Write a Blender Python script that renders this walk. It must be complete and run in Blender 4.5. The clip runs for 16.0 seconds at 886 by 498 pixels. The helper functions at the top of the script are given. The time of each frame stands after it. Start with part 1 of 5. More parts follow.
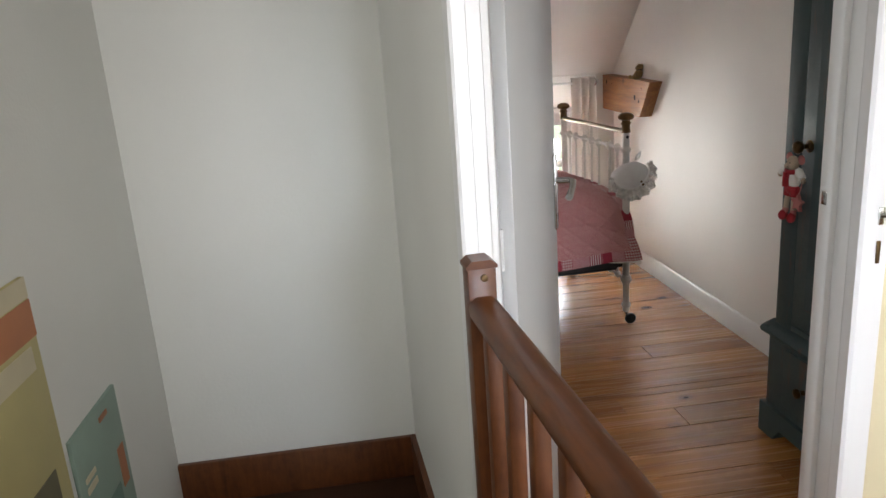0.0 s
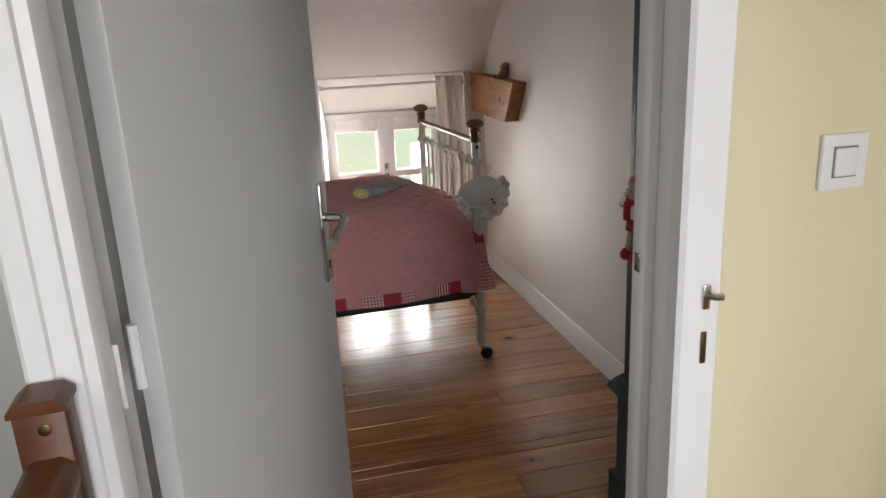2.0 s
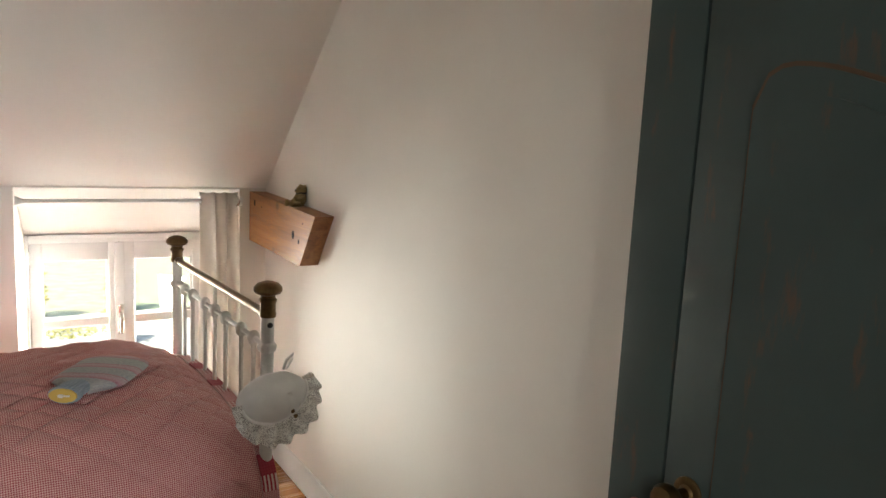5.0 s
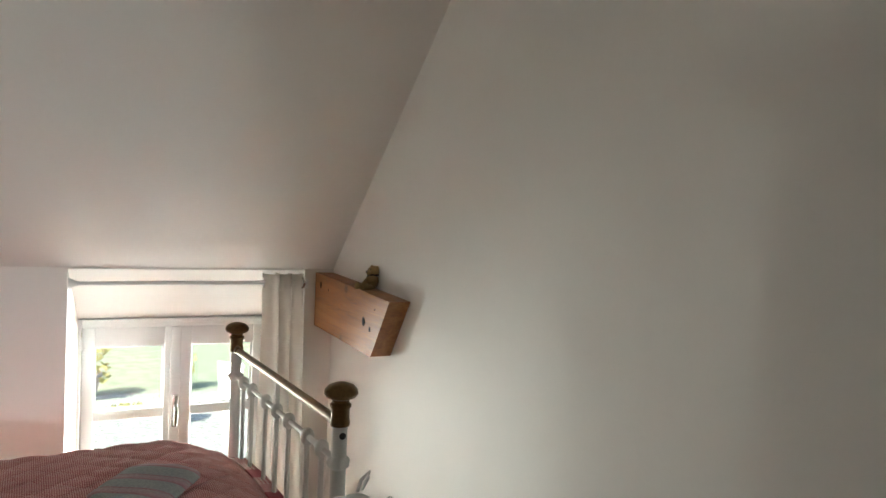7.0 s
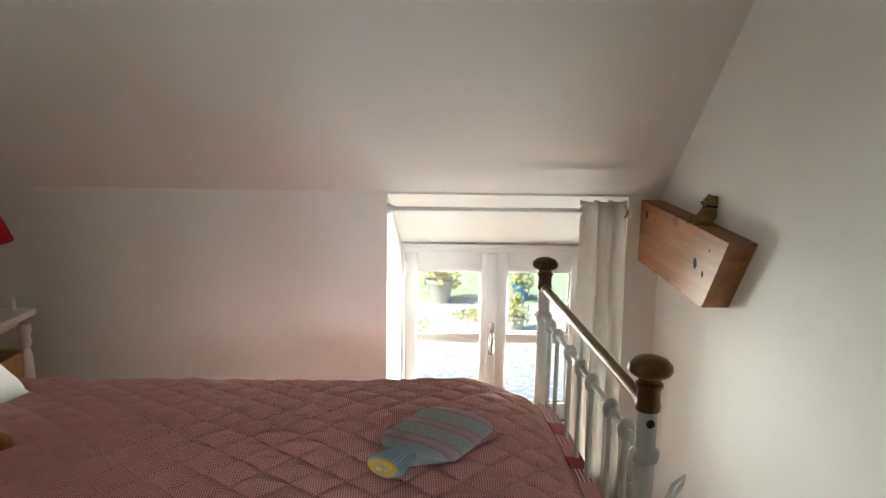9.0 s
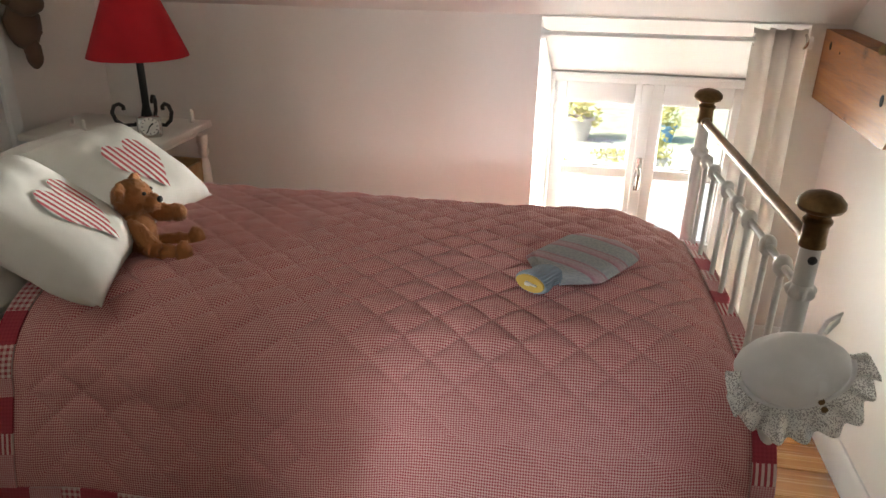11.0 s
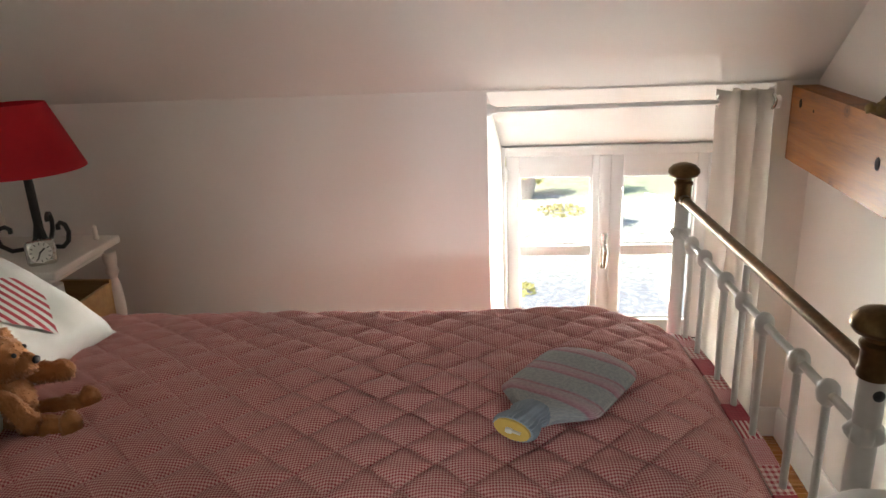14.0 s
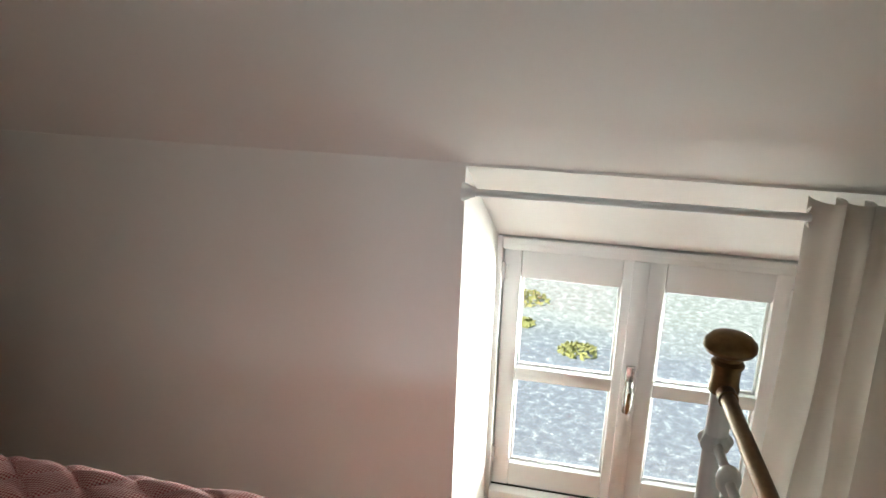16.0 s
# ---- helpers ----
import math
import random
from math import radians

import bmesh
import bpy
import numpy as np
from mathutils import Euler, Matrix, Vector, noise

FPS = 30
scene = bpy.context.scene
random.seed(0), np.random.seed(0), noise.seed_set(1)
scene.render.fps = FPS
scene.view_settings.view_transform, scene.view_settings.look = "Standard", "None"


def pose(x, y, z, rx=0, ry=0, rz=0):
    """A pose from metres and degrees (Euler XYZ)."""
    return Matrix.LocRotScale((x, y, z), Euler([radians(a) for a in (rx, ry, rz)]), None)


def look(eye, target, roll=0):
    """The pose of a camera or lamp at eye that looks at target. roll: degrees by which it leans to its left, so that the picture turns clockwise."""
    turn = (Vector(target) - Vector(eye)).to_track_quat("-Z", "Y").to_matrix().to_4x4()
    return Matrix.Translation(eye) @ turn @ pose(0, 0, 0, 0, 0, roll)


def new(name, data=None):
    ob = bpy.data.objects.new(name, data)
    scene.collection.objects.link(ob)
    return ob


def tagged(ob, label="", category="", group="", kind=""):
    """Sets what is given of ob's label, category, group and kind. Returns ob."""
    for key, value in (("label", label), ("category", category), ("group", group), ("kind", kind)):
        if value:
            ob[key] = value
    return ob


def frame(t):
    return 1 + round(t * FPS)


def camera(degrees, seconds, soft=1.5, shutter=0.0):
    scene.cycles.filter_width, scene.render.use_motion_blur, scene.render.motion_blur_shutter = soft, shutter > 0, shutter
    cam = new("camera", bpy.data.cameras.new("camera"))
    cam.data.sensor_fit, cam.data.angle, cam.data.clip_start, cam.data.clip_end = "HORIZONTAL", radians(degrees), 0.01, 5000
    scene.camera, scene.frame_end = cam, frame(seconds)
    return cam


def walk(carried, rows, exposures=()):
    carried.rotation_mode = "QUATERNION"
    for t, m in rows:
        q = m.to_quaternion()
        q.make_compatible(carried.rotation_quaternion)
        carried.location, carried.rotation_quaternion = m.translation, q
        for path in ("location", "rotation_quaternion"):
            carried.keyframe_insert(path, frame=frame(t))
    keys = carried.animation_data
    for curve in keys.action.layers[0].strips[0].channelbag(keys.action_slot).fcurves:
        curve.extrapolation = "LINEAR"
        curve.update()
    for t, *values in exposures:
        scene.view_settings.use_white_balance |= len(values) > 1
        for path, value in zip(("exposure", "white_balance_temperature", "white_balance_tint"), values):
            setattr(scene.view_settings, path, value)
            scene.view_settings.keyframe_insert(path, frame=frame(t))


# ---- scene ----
cam = camera(64.0, 16.0)
PATH = [
    (0, (-1.299, -3.328, 1.405), (-1.087, -1.41, 0.881), -4.1),
    (0.5, (-1.19, -3.209, 1.399), (-0.587, -1.363, 0.92), -5.2),
    (1, (-0.996, -3.19, 1.377), (-0.284, -1.391, 0.867), -5.7),
    (1.5, (-0.844, -3.086, 1.398), (-0.297, -1.24, 0.858), -4.9),
    (2, (-0.818, -2.863, 1.384), (-0.388, -0.99, 0.83), -2.7),
    (2.5, (-0.734, -2.631, 1.387), (-0.436, -0.739, 0.813), -1.8),
    (3, (-0.648, -2.382, 1.4), (-0.397, -0.485, 0.82), -1.5),
    (3.5, (-0.661, -2.148, 1.394), (-0.298, -0.273, 0.798), -0.5),
    (4, (-0.631, -1.948, 1.395), (-0.038, -0.126, 0.822), 0.7),
    (4.5, (-0.58, -1.845, 1.405), (0.28, -0.102, 0.931), 2.0),
    (5, (-0.612, -1.797, 1.461), (0.459, -0.133, 1.172), 2.9),
    (5.2, (-0.616, -1.777, 1.483), (0.502, -0.131, 1.277), 3.3),
    (7.3, (-0.525, -1.406, 1.451), (0.327, 0.401, 1.367), 2.4),
    (7.5, (-0.514, -1.353, 1.456), (0.256, 0.489, 1.337), 2.2),
    (8, (-0.527, -1.248, 1.468), (0.004, 0.671, 1.278), 1.9),
    (8.5, (-0.476, -1.195, 1.464), (-0.223, 0.77, 1.195), 1.5),
    (9, (-0.381, -1.159, 1.467), (-0.346, 0.81, 1.121), 1.0),
    (9.5, (-0.387, -1.183, 1.466), (-0.539, 0.761, 1.022), 0.8),
    (10, (-0.42, -1.197, 1.453), (-0.68, 0.713, 0.92), 0.7),
    (10.2, (-0.43, -1.203, 1.46), (-0.706, 0.691, 0.879), 0.9),
    (12.3, (-0.404, -1.183, 1.415), (-0.747, 0.523, 0.43), 0.0),
    (12.5, (-0.4, -1.183, 1.418), (-0.737, 0.533, 0.447), -0.3),
    (13, (-0.376, -1.143, 1.443), (-0.681, 0.633, 0.573), -1.2),
    (13.5, (-0.405, -1.042, 1.441), (-0.657, 0.794, 0.688), -2.1),
    (14, (-0.473, -0.872, 1.461), (-0.661, 1.016, 0.829), -2.5),
    (14.5, (-0.363, -0.702, 1.457), (-0.534, 1.207, 0.886), -2.4),
    (15, (-0.252, -0.482, 1.47), (-0.437, 1.431, 0.918), -1.4),
    (15.5, (-0.266, -0.272, 1.467), (-0.521, 1.634, 0.917), 0.1),
    (16, (-0.244, -0.129, 1.474), (-0.665, 1.745, 0.918), 2.0),
]
EXPOSURES = [(0, 1.08, 6350, 9), (0.5, 1.05, 6350, 9), (1, 0.70, 6450, 9), (1.5, 0.60, 6400, 8), (2.5, 0.58, 6700, 9), (3, 0.75, 6900, 9), (3.5, 0.88, 6900, 7), (4, 0.95, 6650, 4), (5, 1.26, 6900, 5), (7.5, 0.86, 6300, -1), (8, 0.78, 6350, -1), (8.5, 0.82, 6350, -2), (9, 0.94, 6300, -2), (10, 1.10, 6600, 4), (12.5, 1.64, 6700, 5), (13.5, 1.30, 6800, 8), (14, 1.12, 6700, 6), (15, 0.78, 6450, -3), (16, 0.55, 6250, -3)]
walk(cam, [(t, look(e, g, r)) for t, e, g, r in PATH], EXPOSURES)

# ---- world, sun, window light, fill lamps ----
world = bpy.data.worlds.new("sky")
scene.world = world
world.use_nodes = True
wn = world.node_tree
sky = wn.nodes.new("ShaderNodeTexSky")
sky.sky_type, sky.sun_disc = "NISHITA", False
sky.sun_elevation, sky.sun_rotation = radians(48), radians(-115)
wn.nodes["Background"].inputs["Strength"].default_value = 0.14
wn.links.new(sky.outputs[0], wn.nodes["Background"].inputs["Color"])
sun = new("sun", bpy.data.lights.new("sun", "SUN"))
sun.data.energy, sun.data.angle, sun.data.color = 5.0, radians(0.5), (1, 0.95, 0.88)
sun.matrix_world = look((-8, -3.7, 9.8), (0, 0, 0))


def area_lamp(name, m, width, height, watts, colour, spread=180):
    ob = new(name, bpy.data.lights.new(name, "AREA"))
    ob.data.shape, ob.data.size, ob.data.size_y, ob.data.energy, ob.data.color = "RECTANGLE", width, height, watts, colour
    ob.data.spread = radians(spread)
    ob.matrix_world = m


SKYLIGHT = (1.0, 0.985, 0.95)
# daylight in the window opening: towards the bed head, along the wall, from the bright yard upwards, from the sky downwards
for turn, lift, watts, wide, spread, x in ((-48, 8, 12.0, 0.30, 74, 0.06), (24, 6, 1.35, 0.30, 42, -0.30), (0, 60, 1.1, 0.62, 56, -0.12), (0, -36, 1.2, 0.62, 64, -0.12)):
    a, e = radians(turn), radians(lift)
    way = Vector((math.sin(a) * math.cos(e), -math.cos(a) * math.cos(e), math.sin(e)))
    centre = Vector((x, 1.885 if turn == 0 else 1.87, 0.57 - 0.1 * math.sin(e)))
    area_lamp("window_daylight", look(centre, centre + way), wide, 0.4, watts, SKYLIGHT, spread)
# unseen landing window; the narrow second lamp is added for the quilt's bright patch
area_lamp("landing_window_daylight", look((0.02, -5.35, 1.5), (-0.6, 0, 0.95)), 0.9, 1.0, 4.4, (1.0, 0.95, 0.96), 75)
area_lamp("landing_door_daylight", look((-0.60, -5.35, 1.25), (-0.55, 0, 0.5)), 0.34, 0.5, 1.9, (0.84, 0.9, 1.0), 40)
# no window is known here: fill lamps added to brighten stairwell and side room
area_lamp("stair_fill_light", look((-2.04, -3.6, 2.0), (-1.3, -1.4, 0.8)), 0.5, 0.7, 4.3, (1.0, 0.985, 0.95), 90)
area_lamp("side_room_fill_light", look((1.6, -4.2, 1.6), (1.4, 0, 0.6)), 0.9, 1.1, 8, (1.0, 0.97, 0.93))


# ---- materials ----
def material(name, rough=0.6, metal=0.0):
    m = bpy.data.materials.new(name)
    m.use_nodes = True
    b = m.node_tree.nodes["Principled BSDF"]
    b.inputs["Roughness"].default_value, b.inputs["Metallic"].default_value = rough, metal
    return m, m.node_tree, b


def node(nt, kind, values=(), **props):
    n = nt.nodes.new("ShaderNode" + kind)
    for k, v in props.items():
        if k == "op":
            n.operation = v
        elif k == "blend":
            n.data_type, n.blend_type = "RGBA", v
        elif k == "wave":
            n.bands_direction = v
    for k, v in dict(values).items():
        if hasattr(v, "is_linked"):
            nt.links.new(v, n.inputs[k])
        else:
            n.inputs[k].default_value = v
    return n


def ramp(nt, fac, stops):
    n = nt.nodes.new("ShaderNodeValToRGB")
    nt.links.new(fac, n.inputs[0])
    e = n.color_ramp.elements
    while len(e) < len(stops):
        e.new(0.5)
    for el, (p, c) in zip(e, stops):
        el.position, el.color = p, (*c, 1)
    return n.outputs[0]


def mix(nt, fac, a, b, blend="MIX"):
    n = node(nt, "Mix", {0: fac, 6: a, 7: b}, blend=blend)
    return n.outputs[2]


def bump(nt, b, height, strength, distance):
    n = node(nt, "Bump", {"Height": height, "Strength": strength, "Distance": distance})
    nt.links.new(n.outputs[0], b.inputs["Normal"])


def coords(nt, scale=(1, 1, 1), kind="Object"):
    tc = nt.nodes.new("ShaderNodeTexCoord")
    return node(nt, "Mapping", {"Vector": tc.outputs[kind], "Scale": scale}).outputs[0]


def c4(c):
    return (*c, 1)


def painted(name, colour, rough=0.55, wear=0.06, grain=60, lift=0.25, depth=0.002, worn=None):
    """Paint or plaster: a broad cloudy tone, a fine grain, a slight relief; worn: a second colour in scattered rubbed spots."""
    m, nt, b = material(name, rough)
    co = coords(nt)
    broad = node(nt, "TexNoise", {"Vector": co, "Scale": 1.7, "Detail": 4}).outputs[0]
    fine = node(nt, "TexNoise", {"Vector": co, "Scale": grain, "Detail": 3}).outputs[0]
    lo, hi = tuple(v * (1 - wear) for v in colour), tuple(min(1, v * (1 + wear)) for v in colour)
    col = ramp(nt, broad, [(0.3, lo), (0.7, hi)])
    col = mix(nt, 0.12, col, ramp(nt, fine, [(0.35, lo), (0.65, hi)]))
    if worn:
        spots = node(nt, "TexNoise", {"Vector": coords(nt, (14, 14, 3)), "Scale": 1.6, "Detail": 6, "Roughness": 0.7}).outputs[0]
        col = mix(nt, ramp(nt, spots, [(0.585, (0, 0, 0)), (0.69, (0.8, 0.8, 0.8))]), col, c4(worn))
    nt.links.new(col, b.inputs["Base Color"])
    nt.links.new(ramp(nt, fine, [(0, (rough - 0.08,) * 3), (1, (rough + 0.08,) * 3)]), b.inputs["Roughness"])
    both = node(nt, "Math", {0: fine, 1: broad}, op="ADD").outputs[0]
    bump(nt, b, both, lift, depth)
    return m


def wooden(name, dark, mid, light, rough=0.35, along=(1.2, 14, 14), knots=True, spread=0.25, wavy=False, knot_scale=(1.6, 4.5, 4.5)):
    """Timber: grain stretched along one axis, knots, and a tone of its own for each piece."""
    m, nt, b = material(name, rough)
    tc = nt.nodes.new("ShaderNodeTexCoord")
    info = nt.nodes.new("ShaderNodeObjectInfo")
    shift = node(nt, "Math", {0: info.outputs["Random"], 1: 37.0}, op="MULTIPLY").outputs[0]
    comb = node(nt, "CombineXYZ", {0: shift, 1: shift, 2: shift}).outputs[0]
    moved = node(nt, "VectorMath", {0: tc.outputs["Object"], 1: comb}, op="ADD").outputs[0]
    co = node(nt, "Mapping", {"Vector": moved, "Scale": along}).outputs[0]
    warp = node(nt, "TexNoise", {"Vector": co, "Scale": 1.3, "Detail": 5, "Roughness": 0.62, "Distortion": 1.2}).outputs[0]
    fine = node(nt, "TexNoise", {"Vector": node(nt, "Mapping", {"Vector": co, "Scale": (1, 6, 6)}).outputs[0], "Scale": 3.0, "Detail": 4}).outputs[0]
    col = ramp(nt, warp, [(0.28, dark), (0.5, mid), (0.74, light)])
    col = mix(nt, 0.35, col, ramp(nt, fine, [(0.3, dark), (0.7, light)]))
    if knots:
        v = node(nt, "TexVoronoi", {"Vector": node(nt, "Mapping", {"Vector": moved, "Scale": knot_scale}).outputs[0], "Scale": 1.25}).outputs["Distance"]
        k = ramp(nt, v, [(0.035, (0.92, 0.92, 0.92)), (0.06, (0.35, 0.35, 0.35)), (0.075, (0.75, 0.75, 0.75)), (0.10, (0.3, 0.3, 0.3)), (0.17, (0, 0, 0))])
        col = mix(nt, k, col, c4(tuple(x * 0.35 for x in dark)))
    tone = ramp(nt, info.outputs["Random"], [(0, (1 - spread,) * 3), (1, (1, 1, 1))])
    col = mix(nt, 1.0, col, tone, "MULTIPLY")
    nt.links.new(col, b.inputs["Base Color"])
    nt.links.new(ramp(nt, fine, [(0.2, (rough * 0.75,) * 3), (0.8, (rough * 1.3,) * 3)]), b.inputs["Roughness"])
    if wavy:
        # hand-planed and varnished: slight hollows along the boards, and a clear coat
        hollow = node(nt, "TexNoise", {"Vector": node(nt, "Mapping", {"Vector": moved, "Scale": (2.2, 16, 16)}).outputs[0], "Scale": 1.6, "Detail": 3}).outputs[0]
        bump(nt, b, node(nt, "Math", {0: hollow, 1: node(nt, "Math", {0: fine, 1: 0.10}, op="MULTIPLY").outputs[0]}, op="ADD").outputs[0], 0.4, 0.004)
        nt.links.new(b.inputs["Normal"].links[0].from_socket, b.inputs["Coat Normal"])
        b.inputs["Coat Weight"].default_value, b.inputs["Coat Roughness"].default_value = 0.9, 0.24
    else:
        bump(nt, b, fine, 0.12, 0.002)
    return m


def metal(name, colour, rough=0.25, tarnish=None):
    m, nt, b = material(name, rough, 1.0)
    n = node(nt, "TexNoise", {"Vector": coords(nt), "Scale": 110, "Detail": 3}).outputs[0]
    nt.links.new(ramp(nt, n, [(0.35, tarnish or tuple(v * 0.8 for v in colour)), (0.65, colour)]), b.inputs["Base Color"])
    nt.links.new(ramp(nt, n, [(0.3, (rough * 1.12,) * 3), (0.7, (rough * 0.92,) * 3)]), b.inputs["Roughness"])
    return m


def cloth(name, colour, second=None, rough=0.9, weave=900, sheen=0.12):
    m, nt, b = material(name, rough)
    co = coords(nt)
    broad = node(nt, "TexNoise", {"Vector": co, "Scale": 9, "Detail": 4}).outputs[0]
    fine = node(nt, "TexNoise", {"Vector": co, "Scale": weave, "Detail": 1}).outputs[0]
    col = ramp(nt, broad, [(0.3, tuple(v * 0.88 for v in colour)), (0.7, second or colour)])
    nt.links.new(col, b.inputs["Base Color"])
    b.inputs["Sheen Weight"].default_value = sheen
    bump(nt, b, node(nt, "Math", {0: fine, 1: broad}, op="ADD").outputs[0], 0.25, 0.003)
    return m


def square_wave(nt, x, period, duty=0.5):
    d = node(nt, "Math", {0: x, 1: 1.0 / period}, op="MULTIPLY").outputs[0]
    f = node(nt, "Math", {0: d}, op="FRACT").outputs[0]
    return node(nt, "Math", {0: f, 1: 1 - duty}, op="GREATER_THAN").outputs[0]


def checked(name, light, deep, period, both=True, rough=0.92):
    """Woven check or stripe laid out in metres by the mesh's UV map."""
    m, nt, b = material(name, rough)
    uv = nt.nodes.new("ShaderNodeUVMap")
    sep = node(nt, "SeparateXYZ", {0: uv.outputs[0]})
    a = square_wave(nt, sep.outputs[0], period)
    s = node(nt, "Math", {0: a, 1: 1.0}, op="MULTIPLY").outputs[0]
    if both:
        c = square_wave(nt, sep.outputs[1], period)
        s = node(nt, "Math", {0: node(nt, "Math", {0: a, 1: c}, op="ADD").outputs[0], 1: 0.5}, op="MULTIPLY").outputs[0]
    col = mix(nt, s, c4(light), c4(deep))
    broad = node(nt, "TexNoise", {"Vector": coords(nt), "Scale": 5, "Detail": 5}).outputs[0]
    col = mix(nt, 1.0, col, ramp(nt, broad, [(0.25, (0.86, 0.86, 0.86)), (0.75, (1, 1, 1))]), "MULTIPLY")
    nt.links.new(col, b.inputs["Base Color"])
    b.inputs["Sheen Weight"].default_value = 0.15
    wr = node(nt, "TexNoise", {"Vector": coords(nt, (25, 60, 60)), "Scale": 1.0, "Detail": 4}).outputs[0]
    bump(nt, b, wr, 0.6, 0.004)
    return m


PLASTER = painted("white_plaster", (0.84, 0.81, 0.775), 0.75, 0.03, 70, 0.14, 0.002)
PLASTER_STAIR = painted("stair_plaster", (0.78, 0.78, 0.74), 0.75, 0.03, 90, 0.3, 0.003)
YELLOW = painted("pale_yellow_plaster", (0.74, 0.66, 0.44), 0.7, 0.03, 90, 0.3, 0.003)
WHITE = painted("white_gloss_paint", (0.80, 0.80, 0.79), 0.35, 0.03, 35, 0.18, 0.0015)
DOOR_WHITE = painted("door_paint", (0.60, 0.605, 0.585), 0.38, 0.03, 30, 0.15, 0.0015)
IRON_WHITE = painted("enamelled_white_iron", (0.60, 0.59, 0.565), 0.36, 0.04, 50, 0.04, 0.0005, worn=(0.45, 0.40, 0.33))
TABLE_WHITE = painted("cream_painted_wood", (0.78, 0.74, 0.68), 0.45, 0.05, 40, 0.2, 0.0015)
GREEN = painted("blue_green_paint", (0.042, 0.068, 0.070), 0.55, 0.16, 45, 0.3, 0.002, worn=(0.13, 0.065, 0.04))
GREEN_GROOVE = painted("worn_brown_edge", (0.10, 0.055, 0.035), 0.6, 0.2)
PINE = wooden("varnished_pine_boards", (0.27, 0.092, 0.022), (0.54, 0.225, 0.058), (0.68, 0.33, 0.105), 0.25, (0.8, 8, 8), spread=0.34, wavy=True, knot_scale=(2.4, 4.4, 0.0))
DARK_WOOD = wooden("dark_stained_wood", (0.045, 0.013, 0.004), (0.115, 0.036, 0.010), (0.19, 0.066, 0.018), 0.40, (14, 1.2, 1.6), False, 0.1)
TREAD_WOOD = wooden("dark_stair_wood", (0.02, 0.009, 0.005), (0.045, 0.02, 0.010), (0.08, 0.035, 0.018), 0.4, (1.2, 14, 14), False, 0.1)
BEAM_WOOD = wooden("old_pine_beam", (0.15, 0.05, 0.011), (0.30, 0.11, 0.027), (0.43, 0.195, 0.06), 0.45, (16, 1.3, 16), True, 0.05)
CRATE_WOOD = wooden("pale_pine_crate", (0.38, 0.20, 0.07), (0.50, 0.30, 0.12), (0.60, 0.40, 0.18), 0.5, (1.3, 14, 14), True, 0.1)
BRASS = metal("tarnished_brass", (0.155, 0.10, 0.046), 0.36, (0.125, 0.08, 0.037))
CHROME = metal("chrome", (0.62, 0.61, 0.58), 0.2)
BLACK_IRON = painted("black_iron", (0.015, 0.014, 0.014), 0.45, 0.2, 60, 0.4, 0.002)
RUBBER = painted("black_rubber", (0.012, 0.012, 0.012), 0.55)
GAP = painted("dark_gap", (0.01, 0.009, 0.008), 0.9)
RED_SHADE = cloth("red_lampshade_cotton", (0.40, 0.003, 0.012), (0.46, 0.005, 0.016), sheen=0.0)
LINEN = cloth("white_linen", (0.74, 0.72, 0.67), (0.78, 0.76, 0.72), weave=600)
CURTAIN = cloth("off_white_curtain", (0.74, 0.71, 0.67), (0.80, 0.77, 0.74), weave=700)


def let_through(m, share):
    """Thin cloth that daylight shines through."""
    nt = m.node_tree
    out = [n for n in nt.nodes if n.type == "OUTPUT_MATERIAL"][0]
    tr = node(nt, "BsdfTranslucent", {"Color": (0.8, 0.76, 0.72, 1)})
    mx = node(nt, "MixShader", {0: share, 1: nt.nodes["Principled BSDF"].outputs[0], 2: tr.outputs[0]})
    nt.links.new(mx.outputs[0], out.inputs[0])


let_through(CURTAIN, 0.8)
BONNET = cloth("white_cotton_bonnet", (0.76, 0.755, 0.75), (0.82, 0.815, 0.81), weave=800)
FUR = cloth("brown_teddy_fur", (0.31, 0.115, 0.032), (0.42, 0.17, 0.055), weave=260)
FUR_PALE = cloth("honey_teddy_fur", (0.30, 0.20, 0.08), (0.36, 0.25, 0.11), weave=300)
BROWN_PLUSH = cloth("brown_plush", (0.12, 0.065, 0.04), (0.16, 0.09, 0.055), weave=300)
BEIGE = cloth("beige_cloth", (0.42, 0.33, 0.24))
RED_CLOTH = cloth("red_cloth", (0.32, 0.012, 0.02))
BLACK_CLOTH = cloth("black_base_cloth", (0.012, 0.012, 0.014))
YELLOW_RUBBER = painted("yellow_rubber", (0.62, 0.42, 0.10), 0.5)
GINGHAM = checked("fine_red_gingham", (0.73, 0.46, 0.42), (0.33, 0.03, 0.046), 0.0052)
GINGHAM_BIG = checked("large_red_gingham", (0.64, 0.50, 0.47), (0.33, 0.03, 0.05), 0.013)
STRIPED = checked("red_white_stripe", (0.64, 0.50, 0.47), (0.34, 0.03, 0.05), 0.011, False)
PLAIN_RED = checked("red_weave", (0.37, 0.035, 0.06), (0.30, 0.02, 0.04), 0.008)
PINK_CHECK = checked("pink_check", (0.60, 0.38, 0.37), (0.42, 0.10, 0.12), 0.005)
TINY_CHECK = checked("tiny_red_check", (0.60, 0.48, 0.42), (0.30, 0.02, 0.03), 0.008)
HEART = checked("heart_stripes", (0.76, 0.74, 0.70), (0.46, 0.05, 0.07), 0.019, False)


